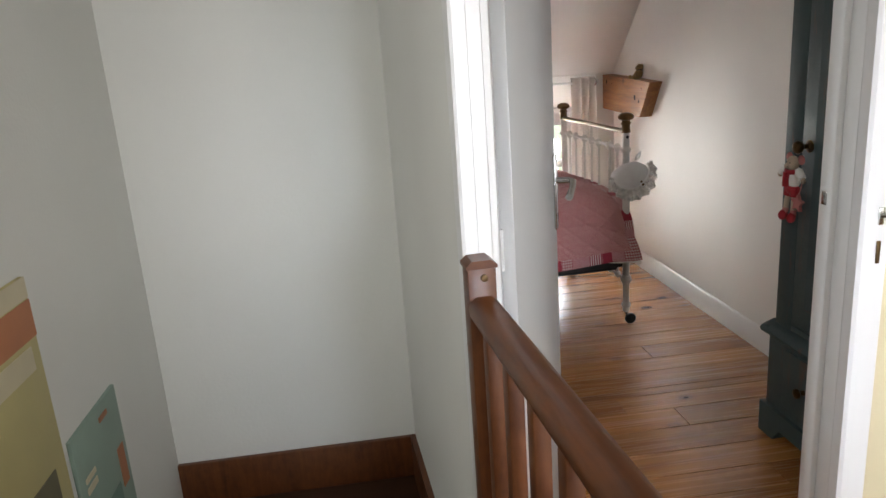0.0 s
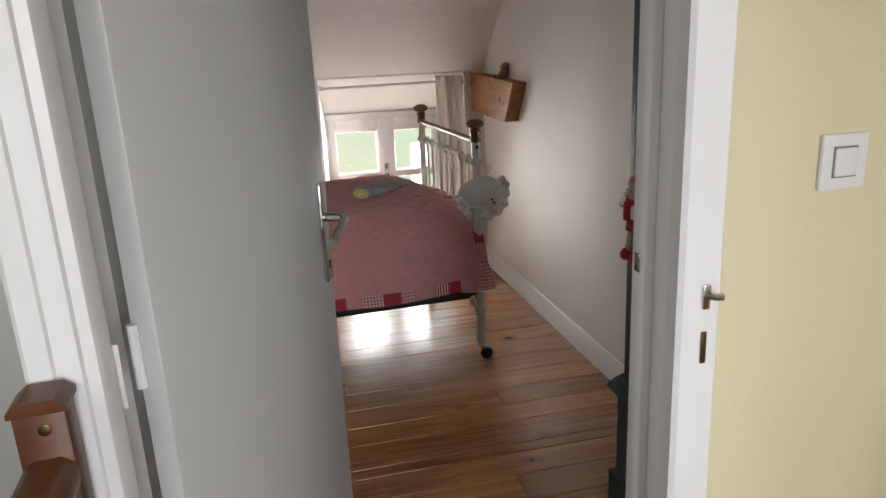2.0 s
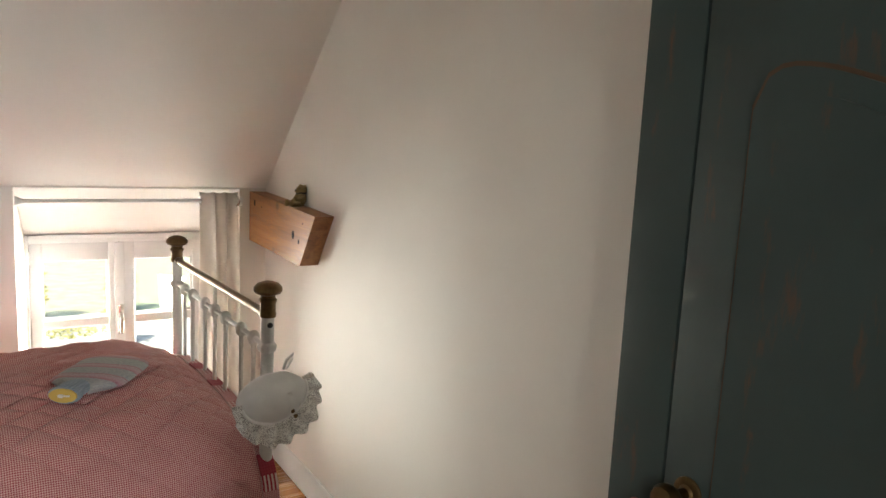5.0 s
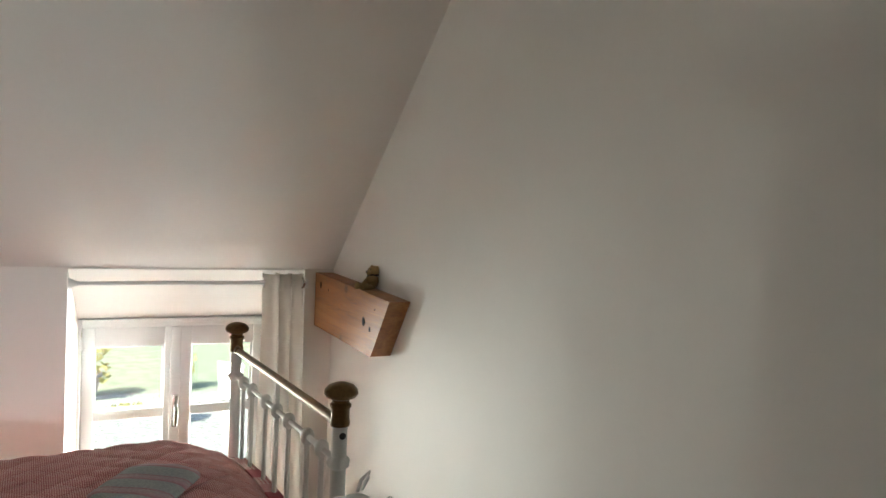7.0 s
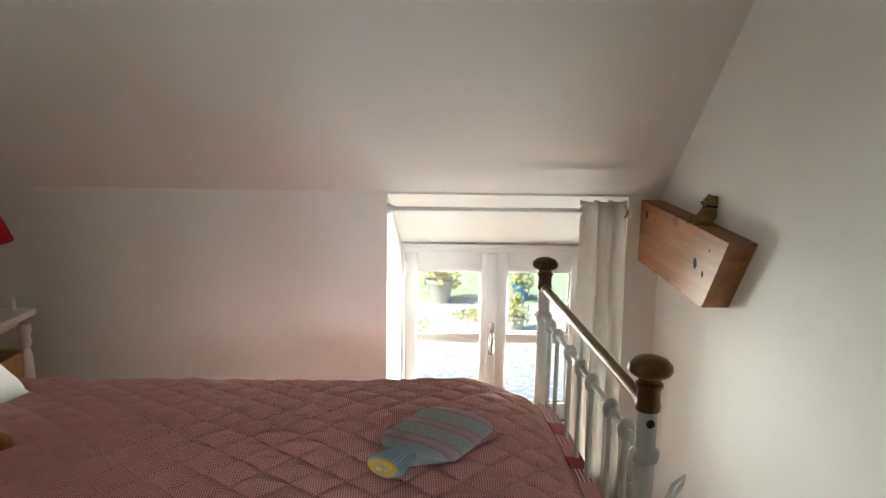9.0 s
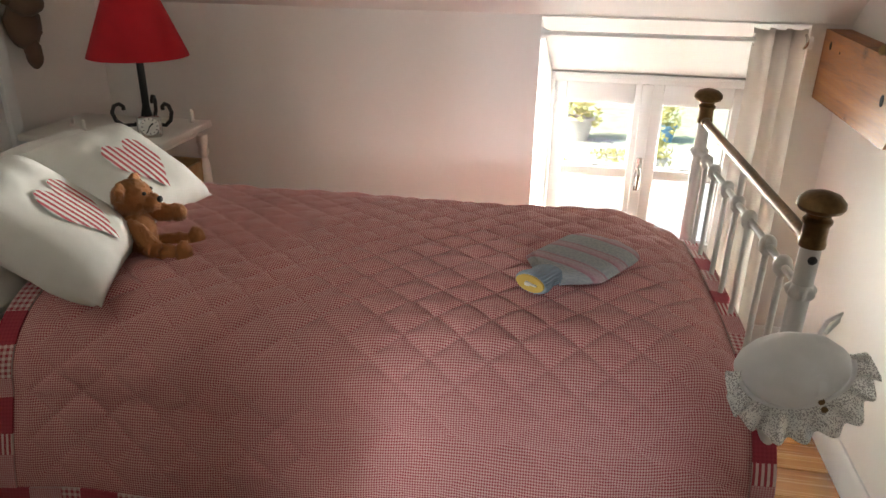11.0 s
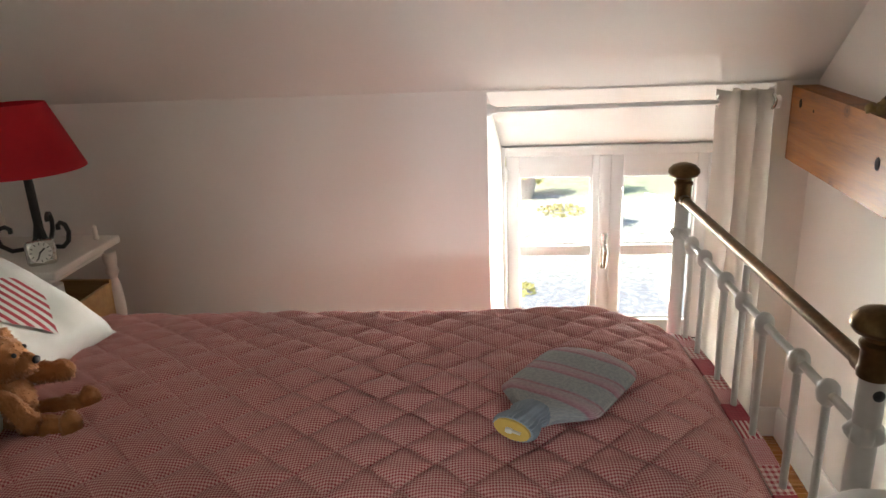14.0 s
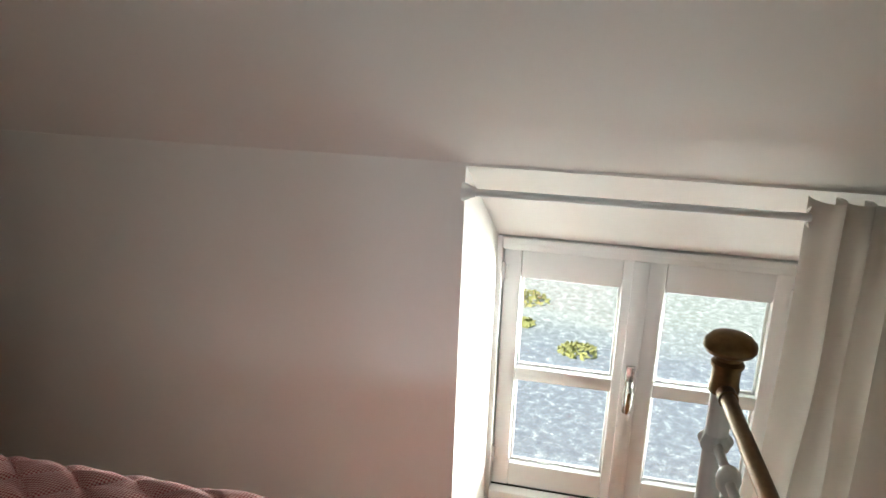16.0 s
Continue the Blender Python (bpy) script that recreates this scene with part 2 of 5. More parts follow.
def glass():
    m, nt, b = material("window_glass", 0.02)
    b.inputs["Transmission Weight"].default_value, b.inputs["IOR"].default_value = 1.0, 1.45
    b.inputs["Base Color"].default_value = (0.97, 0.98, 0.97, 1)
    return m


GLASS = glass()


def knit():
    """Grey-blue knitted wool with pink and rose bands along its length."""
    m, nt, b = material("striped_knit", 0.95)
    uv = nt.nodes.new("ShaderNodeUVMap")
    sep = node(nt, "SeparateXYZ", {0: uv.outputs[0]})
    v = node(nt, "Math", {0: node(nt, "Math", {0: sep.outputs[1], 1: 11.0}, op="MULTIPLY").outputs[0]}, op="FRACT").outputs[0]
    grey, pink, rose = (0.36, 0.38, 0.39), (0.50, 0.30, 0.33), (0.42, 0.14, 0.20)
    band = ramp(nt, v, [(0.0, grey), (0.52, grey), (0.56, rose), (0.66, pink), (0.86, (0.46, 0.36, 0.37)), (0.92, rose), (0.97, grey)])
    stitch = node(nt, "TexWave", {"Vector": node(nt, "Mapping", {"Vector": uv.outputs[0], "Scale": (95, 95, 1)}).outputs[0], "Scale": 1.0, "Distortion": 2.0}).outputs[1]
    speck = node(nt, "TexNoise", {"Vector": uv.outputs[0], "Scale": 150}).outputs[0]
    nt.links.new(mix(nt, 0.25, band, ramp(nt, speck, [(0.4, (0.25, 0.27, 0.29)), (0.6, (0.55, 0.54, 0.53))])), b.inputs["Base Color"])
    bump(nt, b, stitch, 0.5, 0.003)
    return m


KNIT = knit()
KNIT_BLUE = cloth("blue_grey_rib_knit", (0.26, 0.33, 0.40), (0.32, 0.39, 0.46), weave=350)


def lace():
    m, nt, b = material("lace", 0.9)
    co = coords(nt)
    b.inputs["Base Color"].default_value = (0.72, 0.71, 0.68, 1)
    v = node(nt, "TexVoronoi", {"Vector": co, "Scale": 380}).outputs["Distance"]
    w = node(nt, "TexNoise", {"Vector": co, "Scale": 60, "Detail": 2}).outputs[0]
    holes = node(nt, "Math", {0: v, 1: node(nt, "Math", {0: w, 1: 0.75}, op="MULTIPLY").outputs[0]}, op="ADD").outputs[0]
    nt.links.new(ramp(nt, holes, [(0.92, (1, 1, 1)), (1.05, (0.45, 0.45, 0.45))]), b.inputs["Alpha"])
    b.inputs["Transmission Weight"].default_value = 0.0
    bump(nt, b, v, 0.15, 0.001)
    return m


LACE = lace()


def ground_mix():
    """Pale gravel by the house and along a path, lawn beyond it."""
    m, nt, b = material("gravel_and_lawn", 0.9)
    tc = nt.nodes.new("ShaderNodeTexCoord")
    sep = node(nt, "SeparateXYZ", {0: tc.outputs["Object"]})
    wob = node(nt, "TexNoise", {"Vector": tc.outputs["Object"], "Scale": 0.8, "Detail": 5}).outputs[0]
    y = node(nt, "Math", {0: sep.outputs[1], 1: node(nt, "Math", {0: wob, 1: 2.2}, op="MULTIPLY").outputs[0]}, op="ADD").outputs[0]
    grav = node(nt, "TexNoise", {"Vector": tc.outputs["Object"], "Scale": 9, "Detail": 8, "Roughness": 0.85}).outputs[0]
    near = ramp(nt, grav, [(0.40, (0.22, 0.23, 0.26)), (0.55, (0.34, 0.35, 0.38)), (0.61, (0.74, 0.74, 0.73))])
    pale = ramp(nt, grav, [(0.40, (0.28, 0.29, 0.25)), (0.52, (0.44, 0.44, 0.40)), (0.60, (0.74, 0.73, 0.69))])
    grass = ramp(nt, node(nt, "TexNoise", {"Vector": tc.outputs["Object"], "Scale": 3.5, "Detail": 7}).outputs[0], [(0.3, (0.28, 0.32, 0.20)), (0.7, (0.40, 0.43, 0.30))])
    t1 = node(nt, "MapRange", {0: y, 1: 10.0, 2: 11.6}).outputs[0]
    t2 = node(nt, "MapRange", {0: y, 1: 15.5, 2: 16.1}).outputs[0]
    nt.links.new(mix(nt, t2, mix(nt, t1, near, pale), grass), b.inputs["Base Color"])
    bump(nt, b, grav, 0.6, 0.03)
    return m


# ---- mesh helpers ----
def thing(name, label, category, m=None, group="", kind=""):
    ob = new(name)
    ob.empty_display_size = 0.05
    if m:
        ob.matrix_world = m
    return tagged(ob, label, category, group, kind)


def finish(bm, name, mat, smooth=True):
    me = bpy.data.meshes.new(name)
    bm.normal_update()
    bm.to_mesh(me)
    bm.free()
    for mm in (mat if isinstance(mat, (list, tuple)) else [mat]):
        me.materials.append(mm)
    if smooth:
        me.polygons.foreach_set("use_smooth", [True] * len(me.polygons))
        if name not in ("teddy_bear", "soft_toy", "cover", "frill", "drape"):
            me.set_sharp_from_angle(angle=radians(38))
    return me


def part(name, bm, mat, parent, label=""):
    ob = new(name, finish(bm, name, mat))
    ob.parent = parent
    return tagged(ob, label)


def solo(name, bm, mat, label, category, kind="", group="", m=None):
    ob = new(name, finish(bm, name, mat))
    if m:
        ob.matrix_world = m
    return tagged(ob, label, category, group, kind)


def structure(name, bm, mat, label, category):
    return solo(name, bm, mat, label, category, "structure")


def box(x0, x1, y0, y1, z0, z1, bevel=0.0, bm=None, seg=1):
    b = bmesh.new()
    bmesh.ops.create_cube(b, size=1)
    for v in b.verts:
        v.co = ((x0 + x1) / 2 + v.co.x * (x1 - x0), (y0 + y1) / 2 + v.co.y * (y1 - y0), (z0 + z1) / 2 + v.co.z * (z1 - z0))
    if bevel:
        bmesh.ops.bevel(b, geom=b.edges[:], offset=bevel, segments=seg + 1, affect="EDGES", profile=0.5)
    return join(bm, b)


def join(bm, b):
    if bm is None:
        return b
    me = bpy.data.meshes.new("tmp")
    b.to_mesh(me)
    b.free()
    bm.from_mesh(me)
    bpy.data.meshes.remove(me)
    return bm


def moved(b, m):
    bmesh.ops.transform(b, matrix=m, verts=b.verts[:])
    return b


def prism(points, axis, lo, hi, bm=None):
    """A solid with the outline points (two coordinates each), drawn out along an axis from lo to hi."""
    b = bmesh.new()
    put = {"x": lambda p, d: (d, p[0], p[1]), "y": lambda p, d: (p[0], d, p[1]), "z": lambda p, d: (p[0], p[1], d)}[axis]
    a = [b.verts.new(put(p, lo)) for p in points]
    c = [b.verts.new(put(p, hi)) for p in points]
    b.faces.new(a), b.faces.new(c[::-1])
    for i in range(len(points)):
        j = (i + 1) % len(points)
        b.faces.new((a[j], a[i], c[i], c[j]))
    bmesh.ops.recalc_face_normals(b, faces=b.faces[:])
    return join(bm, b)


def lathe(profile, n=20, bm=None, m=None):
    """A turned solid round z from (radius, height) pairs."""
    b = bmesh.new()
    rings = []
    for r, z in profile:
        rings.append([b.verts.new((max(r, 1e-4) * math.cos(2 * math.pi * i / n), max(r, 1e-4) * math.sin(2 * math.pi * i / n), z)) for i in range(n)])
    for p, q in zip(rings, rings[1:]):
        for i in range(n):
            b.faces.new((p[i], p[(i + 1) % n], q[(i + 1) % n], q[i]))
    b.faces.new(rings[0][::-1]), b.faces.new(rings[-1])
    bmesh.ops.recalc_face_normals(b, faces=b.faces[:])
    if m:
        moved(b, m)
    return join(bm, b)


def fluted(profile, n, lobes, depth):
    """A turned solid round z whose middle swells into lobes."""
    b = lathe(profile, n)
    big = max(r for r, z in profile)
    small = min(r for r, z in profile)
    for v in b.verts:
        r = math.hypot(v.co.x, v.co.y)
        k = 1 + depth * math.cos(lobes * math.atan2(v.co.y, v.co.x)) * max(0.0, (r - small) / (big - small))
        v.co.x, v.co.y = v.co.x * k, v.co.y * k
    return b


def tube(points, r, n=10, bm=None, flat=1.0):
    """A rod of radius r (one or one per point) along points."""
    b = bmesh.new()
    pts = [Vector(p) for p in points]
    rr = r if isinstance(r, (list, tuple)) else [r] * len(pts)
    rings, side = [], None
    for i, p in enumerate(pts):
        d = (pts[min(i + 1, len(pts) - 1)] - pts[max(i - 1, 0)]).normalized()
        if side is None:
            side = d.orthogonal().normalized()
        side = (side - d * side.dot(d)).normalized()
        up = d.cross(side)
        rings.append([b.verts.new(p + (side * math.cos(2 * math.pi * k / n) + up * math.sin(2 * math.pi * k / n) * flat) * rr[i]) for k in range(n)])
    for p, q in zip(rings, rings[1:]):
        for k in range(n):
            b.faces.new((p[k], p[(k + 1) % n], q[(k + 1) % n], q[k]))
    b.faces.new(rings[0][::-1]), b.faces.new(rings[-1])
    bmesh.ops.recalc_face_normals(b, faces=b.faces[:])
    return join(bm, b)


def ball(c, r, bm=None, n=16, turn=None):
    """An ellipsoid; r one radius or three."""
    b = bmesh.new()
    bmesh.ops.create_uvsphere(b, u_segments=n, v_segments=max(8, n * 2 // 3), radius=1)
    rr = r if isinstance(r, (list, tuple)) else (r, r, r)
    m = Matrix.Translation(c) @ (turn or Matrix()) @ Matrix.Diagonal((*rr, 1))
    return join(bm, moved(b, m))


def sheet(nu, nv, place, thick=0.0, bm=None, uv=None, slot=0):
    """A grid of nu by nv cells, place(u, v) for u, v from 0 to 1; thick: a back face and rim that far behind it."""
    b = bmesh.new()
    layer = b.loops.layers.uv.new("UVMap")
    rows = [[b.verts.new(place(i / nu, j / nv)) for i in range(nu + 1)] for j in range(nv + 1)]
    for j in range(nv):
        for i in range(nu):
            f = b.faces.new((rows[j][i], rows[j][i + 1], rows[j + 1][i + 1], rows[j + 1][i]))
            f.material_index = slot
            if uv:
                for lp, (a, c) in zip(f.loops, ((i, j), (i + 1, j), (i + 1, j + 1), (i, j + 1))):
                    lp[layer].uv = uv(a / nu, c / nv)
    if thick:
        b.normal_update()
        back = [[b.verts.new(v.co - v.normal * thick) for v in row] for row in rows]
        for j in range(nv):
            for i in range(nu):
                b.faces.new((back[j][i], back[j + 1][i], back[j + 1][i + 1], back[j][i + 1])).material_index = slot
        for j in range(nv):
            for i, k in ((0, 1), (nu, 0)):
                q = (rows[j][i], rows[j + 1][i], back[j + 1][i], back[j][i])
                b.faces.new(q if k else q[::-1]).material_index = slot
        for i in range(nu):
            for j, k in ((0, 0), (nv, 1)):
                q = (rows[j][i], rows[j][i + 1], back[j][i + 1], back[j][i])
                b.faces.new(q if k else q[::-1]).material_index = slot
    return join(bm, b)

# ---- setting ----
XR, XL, YW, YD = 0.457, -2.245, 1.39, -1.83   # bedroom: right wall, left wall, window wall, door wall
KNEE, PITCH, FLAT = 1.225, 0.92, 2.34         # knee wall height, ceiling slope, flat ceiling
YF = YW - (FLAT - KNEE) / PITCH

structure("floor", box(-1.06, 2.3, -2.9, 1.9, -0.25, -0.022, bm=box(-2.2, 2.3, -5.5, -2.9, -0.25, -0.022, bm=box(-2.4, -1.06, -0.78, 1.9, -0.25, -0.022))), GAP, "dark subfloor under the pine boards", "floor")
structure("wall_right", box(XR, XR + 0.14, YD, YW, -0.02, 2.6), PLASTER, "white plastered wall beside the bed", "wall")
structure("wall_left", box(XL - 0.12, XL, -0.85, YW, -0.02, 2.6), PLASTER, "white plastered wall behind the bed head", "wall")
# window wall with its splayed recess
bm = box(XL - 0.12, -0.54, YW, 1.9, -2.6, KNEE + 0.02)
prism([(-0.54, YW), (-0.50, 1.675), (-0.50, 1.9), (-0.54, 1.9)], "z", -0.2, KNEE + 0.02, bm)
box(0.335, XR + 0.14, YW, 1.9, -2.6, KNEE + 0.02, bm=bm)
prism([(0.335, YW), (0.335, 1.9), (0.26, 1.9), (0.26, 1.675)], "z", -0.2, KNEE + 0.02, bm)
box(-0.54, 0.335, YW, 1.9, -2.6, 0.17, bm=bm)
prism([(YW, KNEE + 0.02), (YW, KNEE - 0.006), (1.675, 0.995), (1.9, 0.995), (1.9, KNEE + 0.02)], "x", -0.54, 0.335, bm)
structure("wall_window", bm, PLASTER, "white knee wall with a deep window recess", "wall")
# ceiling of the bedroom: slope and flat in one
structure("ceiling", prism([(YW, KNEE), (YF, FLAT), (YD, FLAT), (YD, FLAT + 0.3), (YF, FLAT + 0.3), (2.0, KNEE + 0.12), (2.0, KNEE + 0.022), (YW + 0.004, KNEE + 0.022)], "x", XL - 0.12, XR + 0.14), PLASTER, "white plastered ceiling that slopes down to the window wall", "ceiling")
# door wall between landing and bedroom
bm = box(-1.115, -1.090, -1.97, YD, -0.02, 2.6)
box(-0.235, XR + 0.14, -1.968, YD, -0.02, 2.6, bm=bm)
box(-1.090, -0.235, -1.97, YD, 2.03, 2.6, bm=bm)
structure("wall_door", bm, [PLASTER], "wall round the bedroom door", "wall")
arc = [(0.15 - 0.11 + 0.11 * math.sin(radians(9 * k)), -1.976 - 0.11 + 0.11 * math.cos(radians(9 * k))) for k in range(11)]
structure("wall_landing_yellow", prism([(-0.229, -1.968), (-0.229, -1.976)] + arc + [(0.15, -2.36), (0.27, -2.36), (0.27, -1.968)], "z", -0.02, 2.42), YELLOW, "pale yellow landing wall beside the door", "wall")
# stairwell
bm = prism([(-1.1165, -1.973), (-1.185, -0.85), (-2.4, -0.85), (-2.4, -0.75), (-1.06, -0.75), (-1.06, YD + 0.002), (-1.113, YD + 0.002)], "z", -2.6, 2.6)
structure("wall_stairwell", bm, PLASTER_STAIR, "plain white stairwell wall", "wall")
structure("wall_stair_left", box(-2.22, -2.08, -5.5, -0.85, -2.6, 2.6), PLASTER_STAIR, "off-white stair wall hung with painted boards", "wall")
structure("wall_landing_end", box(-2.2, 2.3, -5.6, -5.42, -2.6, 2.6), PLASTER_STAIR, "white wall at the end of the landing", "wall")
structure("ceiling_landing", box(-2.22, 2.3, -5.6, YD - 0.0, 2.42, 2.6), PLASTER_STAIR, "white landing ceiling", "ceiling")
structure("ceiling_stairwell", box(-2.22, -1.06, YD, -0.75, 2.42, 2.62), PLASTER_STAIR, "white stairwell ceiling", "ceiling")
structure("wall_side_room", box(2.12, 2.3, -5.5, 1.0, -0.02, 2.6, bm=box(XR + 0.14, 2.3, 1.0, 1.1, -0.02, 2.6)), PLASTER, "white wall of the neighbouring room", "wall")
structure("ceiling_side_room", box(XR + 0.14, 2.3, YD, 1.1, 2.42, 2.6), PLASTER, "white ceiling of the neighbouring room", "ceiling")


def skirting(name, outline, axis, lo, hi, mat, label):
    return structure(name, prism(outline, axis, lo, hi), mat, label, "skirting board")


def skirt_profile(at, out, top=0.108, t=0.016):
    return [(at, 0.0), (at + out * t, 0.0), (at + out * t, top - 0.014), (at + out * t * 0.4, top), (at, top)]


skirting("baseboard_right", skirt_profile(XR, -1), "y", YD, YW, WHITE, "white painted skirting board along the wall")
skirting("baseboard_left", skirt_profile(XL, 1), "y", -0.75, YW, WHITE, "white painted skirting board along the wall")
skirting("baseboard_window", skirt_profile(YW, -1), "x", XL, -0.54, WHITE, "white painted skirting board under the slope")
skirting("baseboard_window_2", skirt_profile(YW, -1), "x", 0.335, XR, WHITE, "white painted skirting board under the slope")
skirting("baseboard_side_room", skirt_profile(2.12, -1, 0.14), "y", -5.4, 1.0, WHITE, "white painted skirting board in the side room")
structure("baseboard_stair", box(-2.08, -1.17, -0.872, -0.85, -0.17, 0.0, 0.004, bm=prism([(-1.14, -1.95), (-1.118, -1.95), (-1.185, -0.86), (-1.205, -0.86)], "z", -0.17, 0.0)), DARK_WOOD, "dark stained skirting board above the stair", "skirting board")

# stair: quarter landing and flight going down along the landing
stair = thing("staircase", "dark wooden stair that turns below the landing rail", "staircase", kind="structure")
part("tread", box(-2.08, -1.06, -2.85, -0.85, -0.24, -0.17, 0.006), TREAD_WOOD, stair)
part("riser", box(-2.08, -1.13, -2.872, -2.85, -0.17, -0.03, 0.002), TREAD_WOOD, stair)
part("nosing", box(-2.08, -1.05, -2.905, -2.845, -0.03, 0.004, 0.006), TREAD_WOOD, stair)
structure("landing_edge", box(-1.13, -1.06, -2.85, -1.975, -0.17, 0.0, 0.003), WHITE, "white edge of the landing above the stair", "trim")

# door lining and architraves
frame_ob = thing("door_frame_1", "white painted door frame with moulded architrave", "door frame", kind="structure")
for x0, x1, y1 in ((-1.090, -1.078, YD - 0.004), (-0.272, -0.235, -1.887)):
    part("jamb", box(x0, x1, -1.972, y1, 0, 2.03, 0.002), WHITE, frame_ob)
part("stop", box(-0.289, -0.272, -1.930, -1.887, 0, 2.03, 0.004), WHITE, frame_ob)
part("head", box(-1.078, -0.272, -1.99, YD - 0.004, 2.0, 2.03, 0.002), WHITE, frame_ob)
arch = [(-1.120, -1.974), (-1.120, -2.040), (-1.114, -2.045), (-1.090, -2.044), (-1.087, -2.039), (-1.062, -2.036), (-1.059, -2.030), (-1.046, -2.026), (-1.041, -2.018), (-1.041, -1.974)]
part("architrave", prism(arch, "z", 0, 2.10), WHITE, frame_ob)
arch_r = [(-0.229, -1.977), (-0.229, -2.032), (-0.236, -2.040), (-0.292, -2.042), (-0.299, -2.036), (-0.299, -2.010), (-0.287, -2.002), (-0.283, -1.985), (-0.272, -1.977)]
part("architrave", prism(arch_r, "z", 0, 2.10), WHITE, frame_ob)
part("architrave", box(-1.041, -0.299, -2.04, -1.992, 2.0, 2.10, 0.004), WHITE, frame_ob)
catch = part("catch", box(-0.264, -0.252, -2.046, -2.041, 1.012, 1.049, 0.002), CHROME, frame_ob, "small worn metal catch")
part("catch_pin", tube([(-0.257, -2.044, 1.032), (-0.249, -2.056, 1.033), (-0.241, -2.057, 1.033)], 0.0055, 8), CHROME, catch)
part("keyhole_plate", box(-0.262, -0.254, -2.045, -2.0415, 0.930, 0.978, 0.001), BRASS, frame_ob, "worn brown metal slot plate")
part("strike", box(-0.2905, -0.288, -1.915, -1.898, 1.03, 1.06, 0.001), CHROME, frame_ob)
for z in (0.25, 0.95, 1.72):
    part("hinge_leaf", box(-1.046, -1.037, -1.962, -1.957, z, z + 0.09, 0.001), WHITE, frame_ob)


# ---- door ----
def door_1():
    d = thing("door_1", "white painted door standing half open into the bedroom", "door", kind="structure",
              m=Matrix.Translation((-0.994, -1.934, 0.012)) @ Matrix.Rotation(radians(67.2), 4, "Z"))
    part("leaf", box(0.0, 0.709, 0.0, 0.036, 0, 1.985, 0.003), DOOR_WHITE, d)
    for s, y in ((-1, 0.0), (1, 0.036)):
        pl = part("handle_plate", box(0.652, 0.692, min(y, y + s * 0.009), max(y, y + s * 0.009), 0.872, 1.096, 0.004, seg=2), CHROME, d, "long chrome door plate")
        h = 1.017
        part("lever", tube([(0.675, y + s * 0.006, h), (0.675, y + s * 0.045, h), (0.663, y + s * 0.056, h - 0.002), (0.623, y + s * 0.058, h - 0.012), (0.568, y + s * 0.054, h - 0.03)],
                           [0.010, 0.009, 0.010, 0.009, 0.011], 12), CHROME, pl, "bent chrome lever")
        part("rose", lathe([(0.0, 0), (0.016, 0.0), (0.015, 0.006), (0.009, 0.009)], 16, m=Matrix.Translation((0.675, y + s * 0.008, h)) @ Matrix.Rotation(radians(90 * s), 4, "X")), CHROME, pl)
        part("screw", lathe([(0.003, 0), (0.003, 0.002)], 8, m=Matrix.Translation((0.672, y + s * 0.0085, 1.082)) @ Matrix.Rotation(radians(90 * s), 4, "X")), CHROME, pl)
        part("keyhole", box(0.669, 0.675, min(y, y + s * 0.0102), max(y, y + s * 0.0102), 0.90, 0.92, 0.001), GAP, pl)
    part("latch", box(0.708, 0.712, 0.010, 0.030, 0.93, 1.10, 0.001), CHROME, d)
    for z in (0.25, 0.95, 1.72):
        part("hinge", tube([(-0.006, 0.03, z), (-0.006, 0.03, z + 0.09)], 0.007, 8), WHITE, d)


door_1()


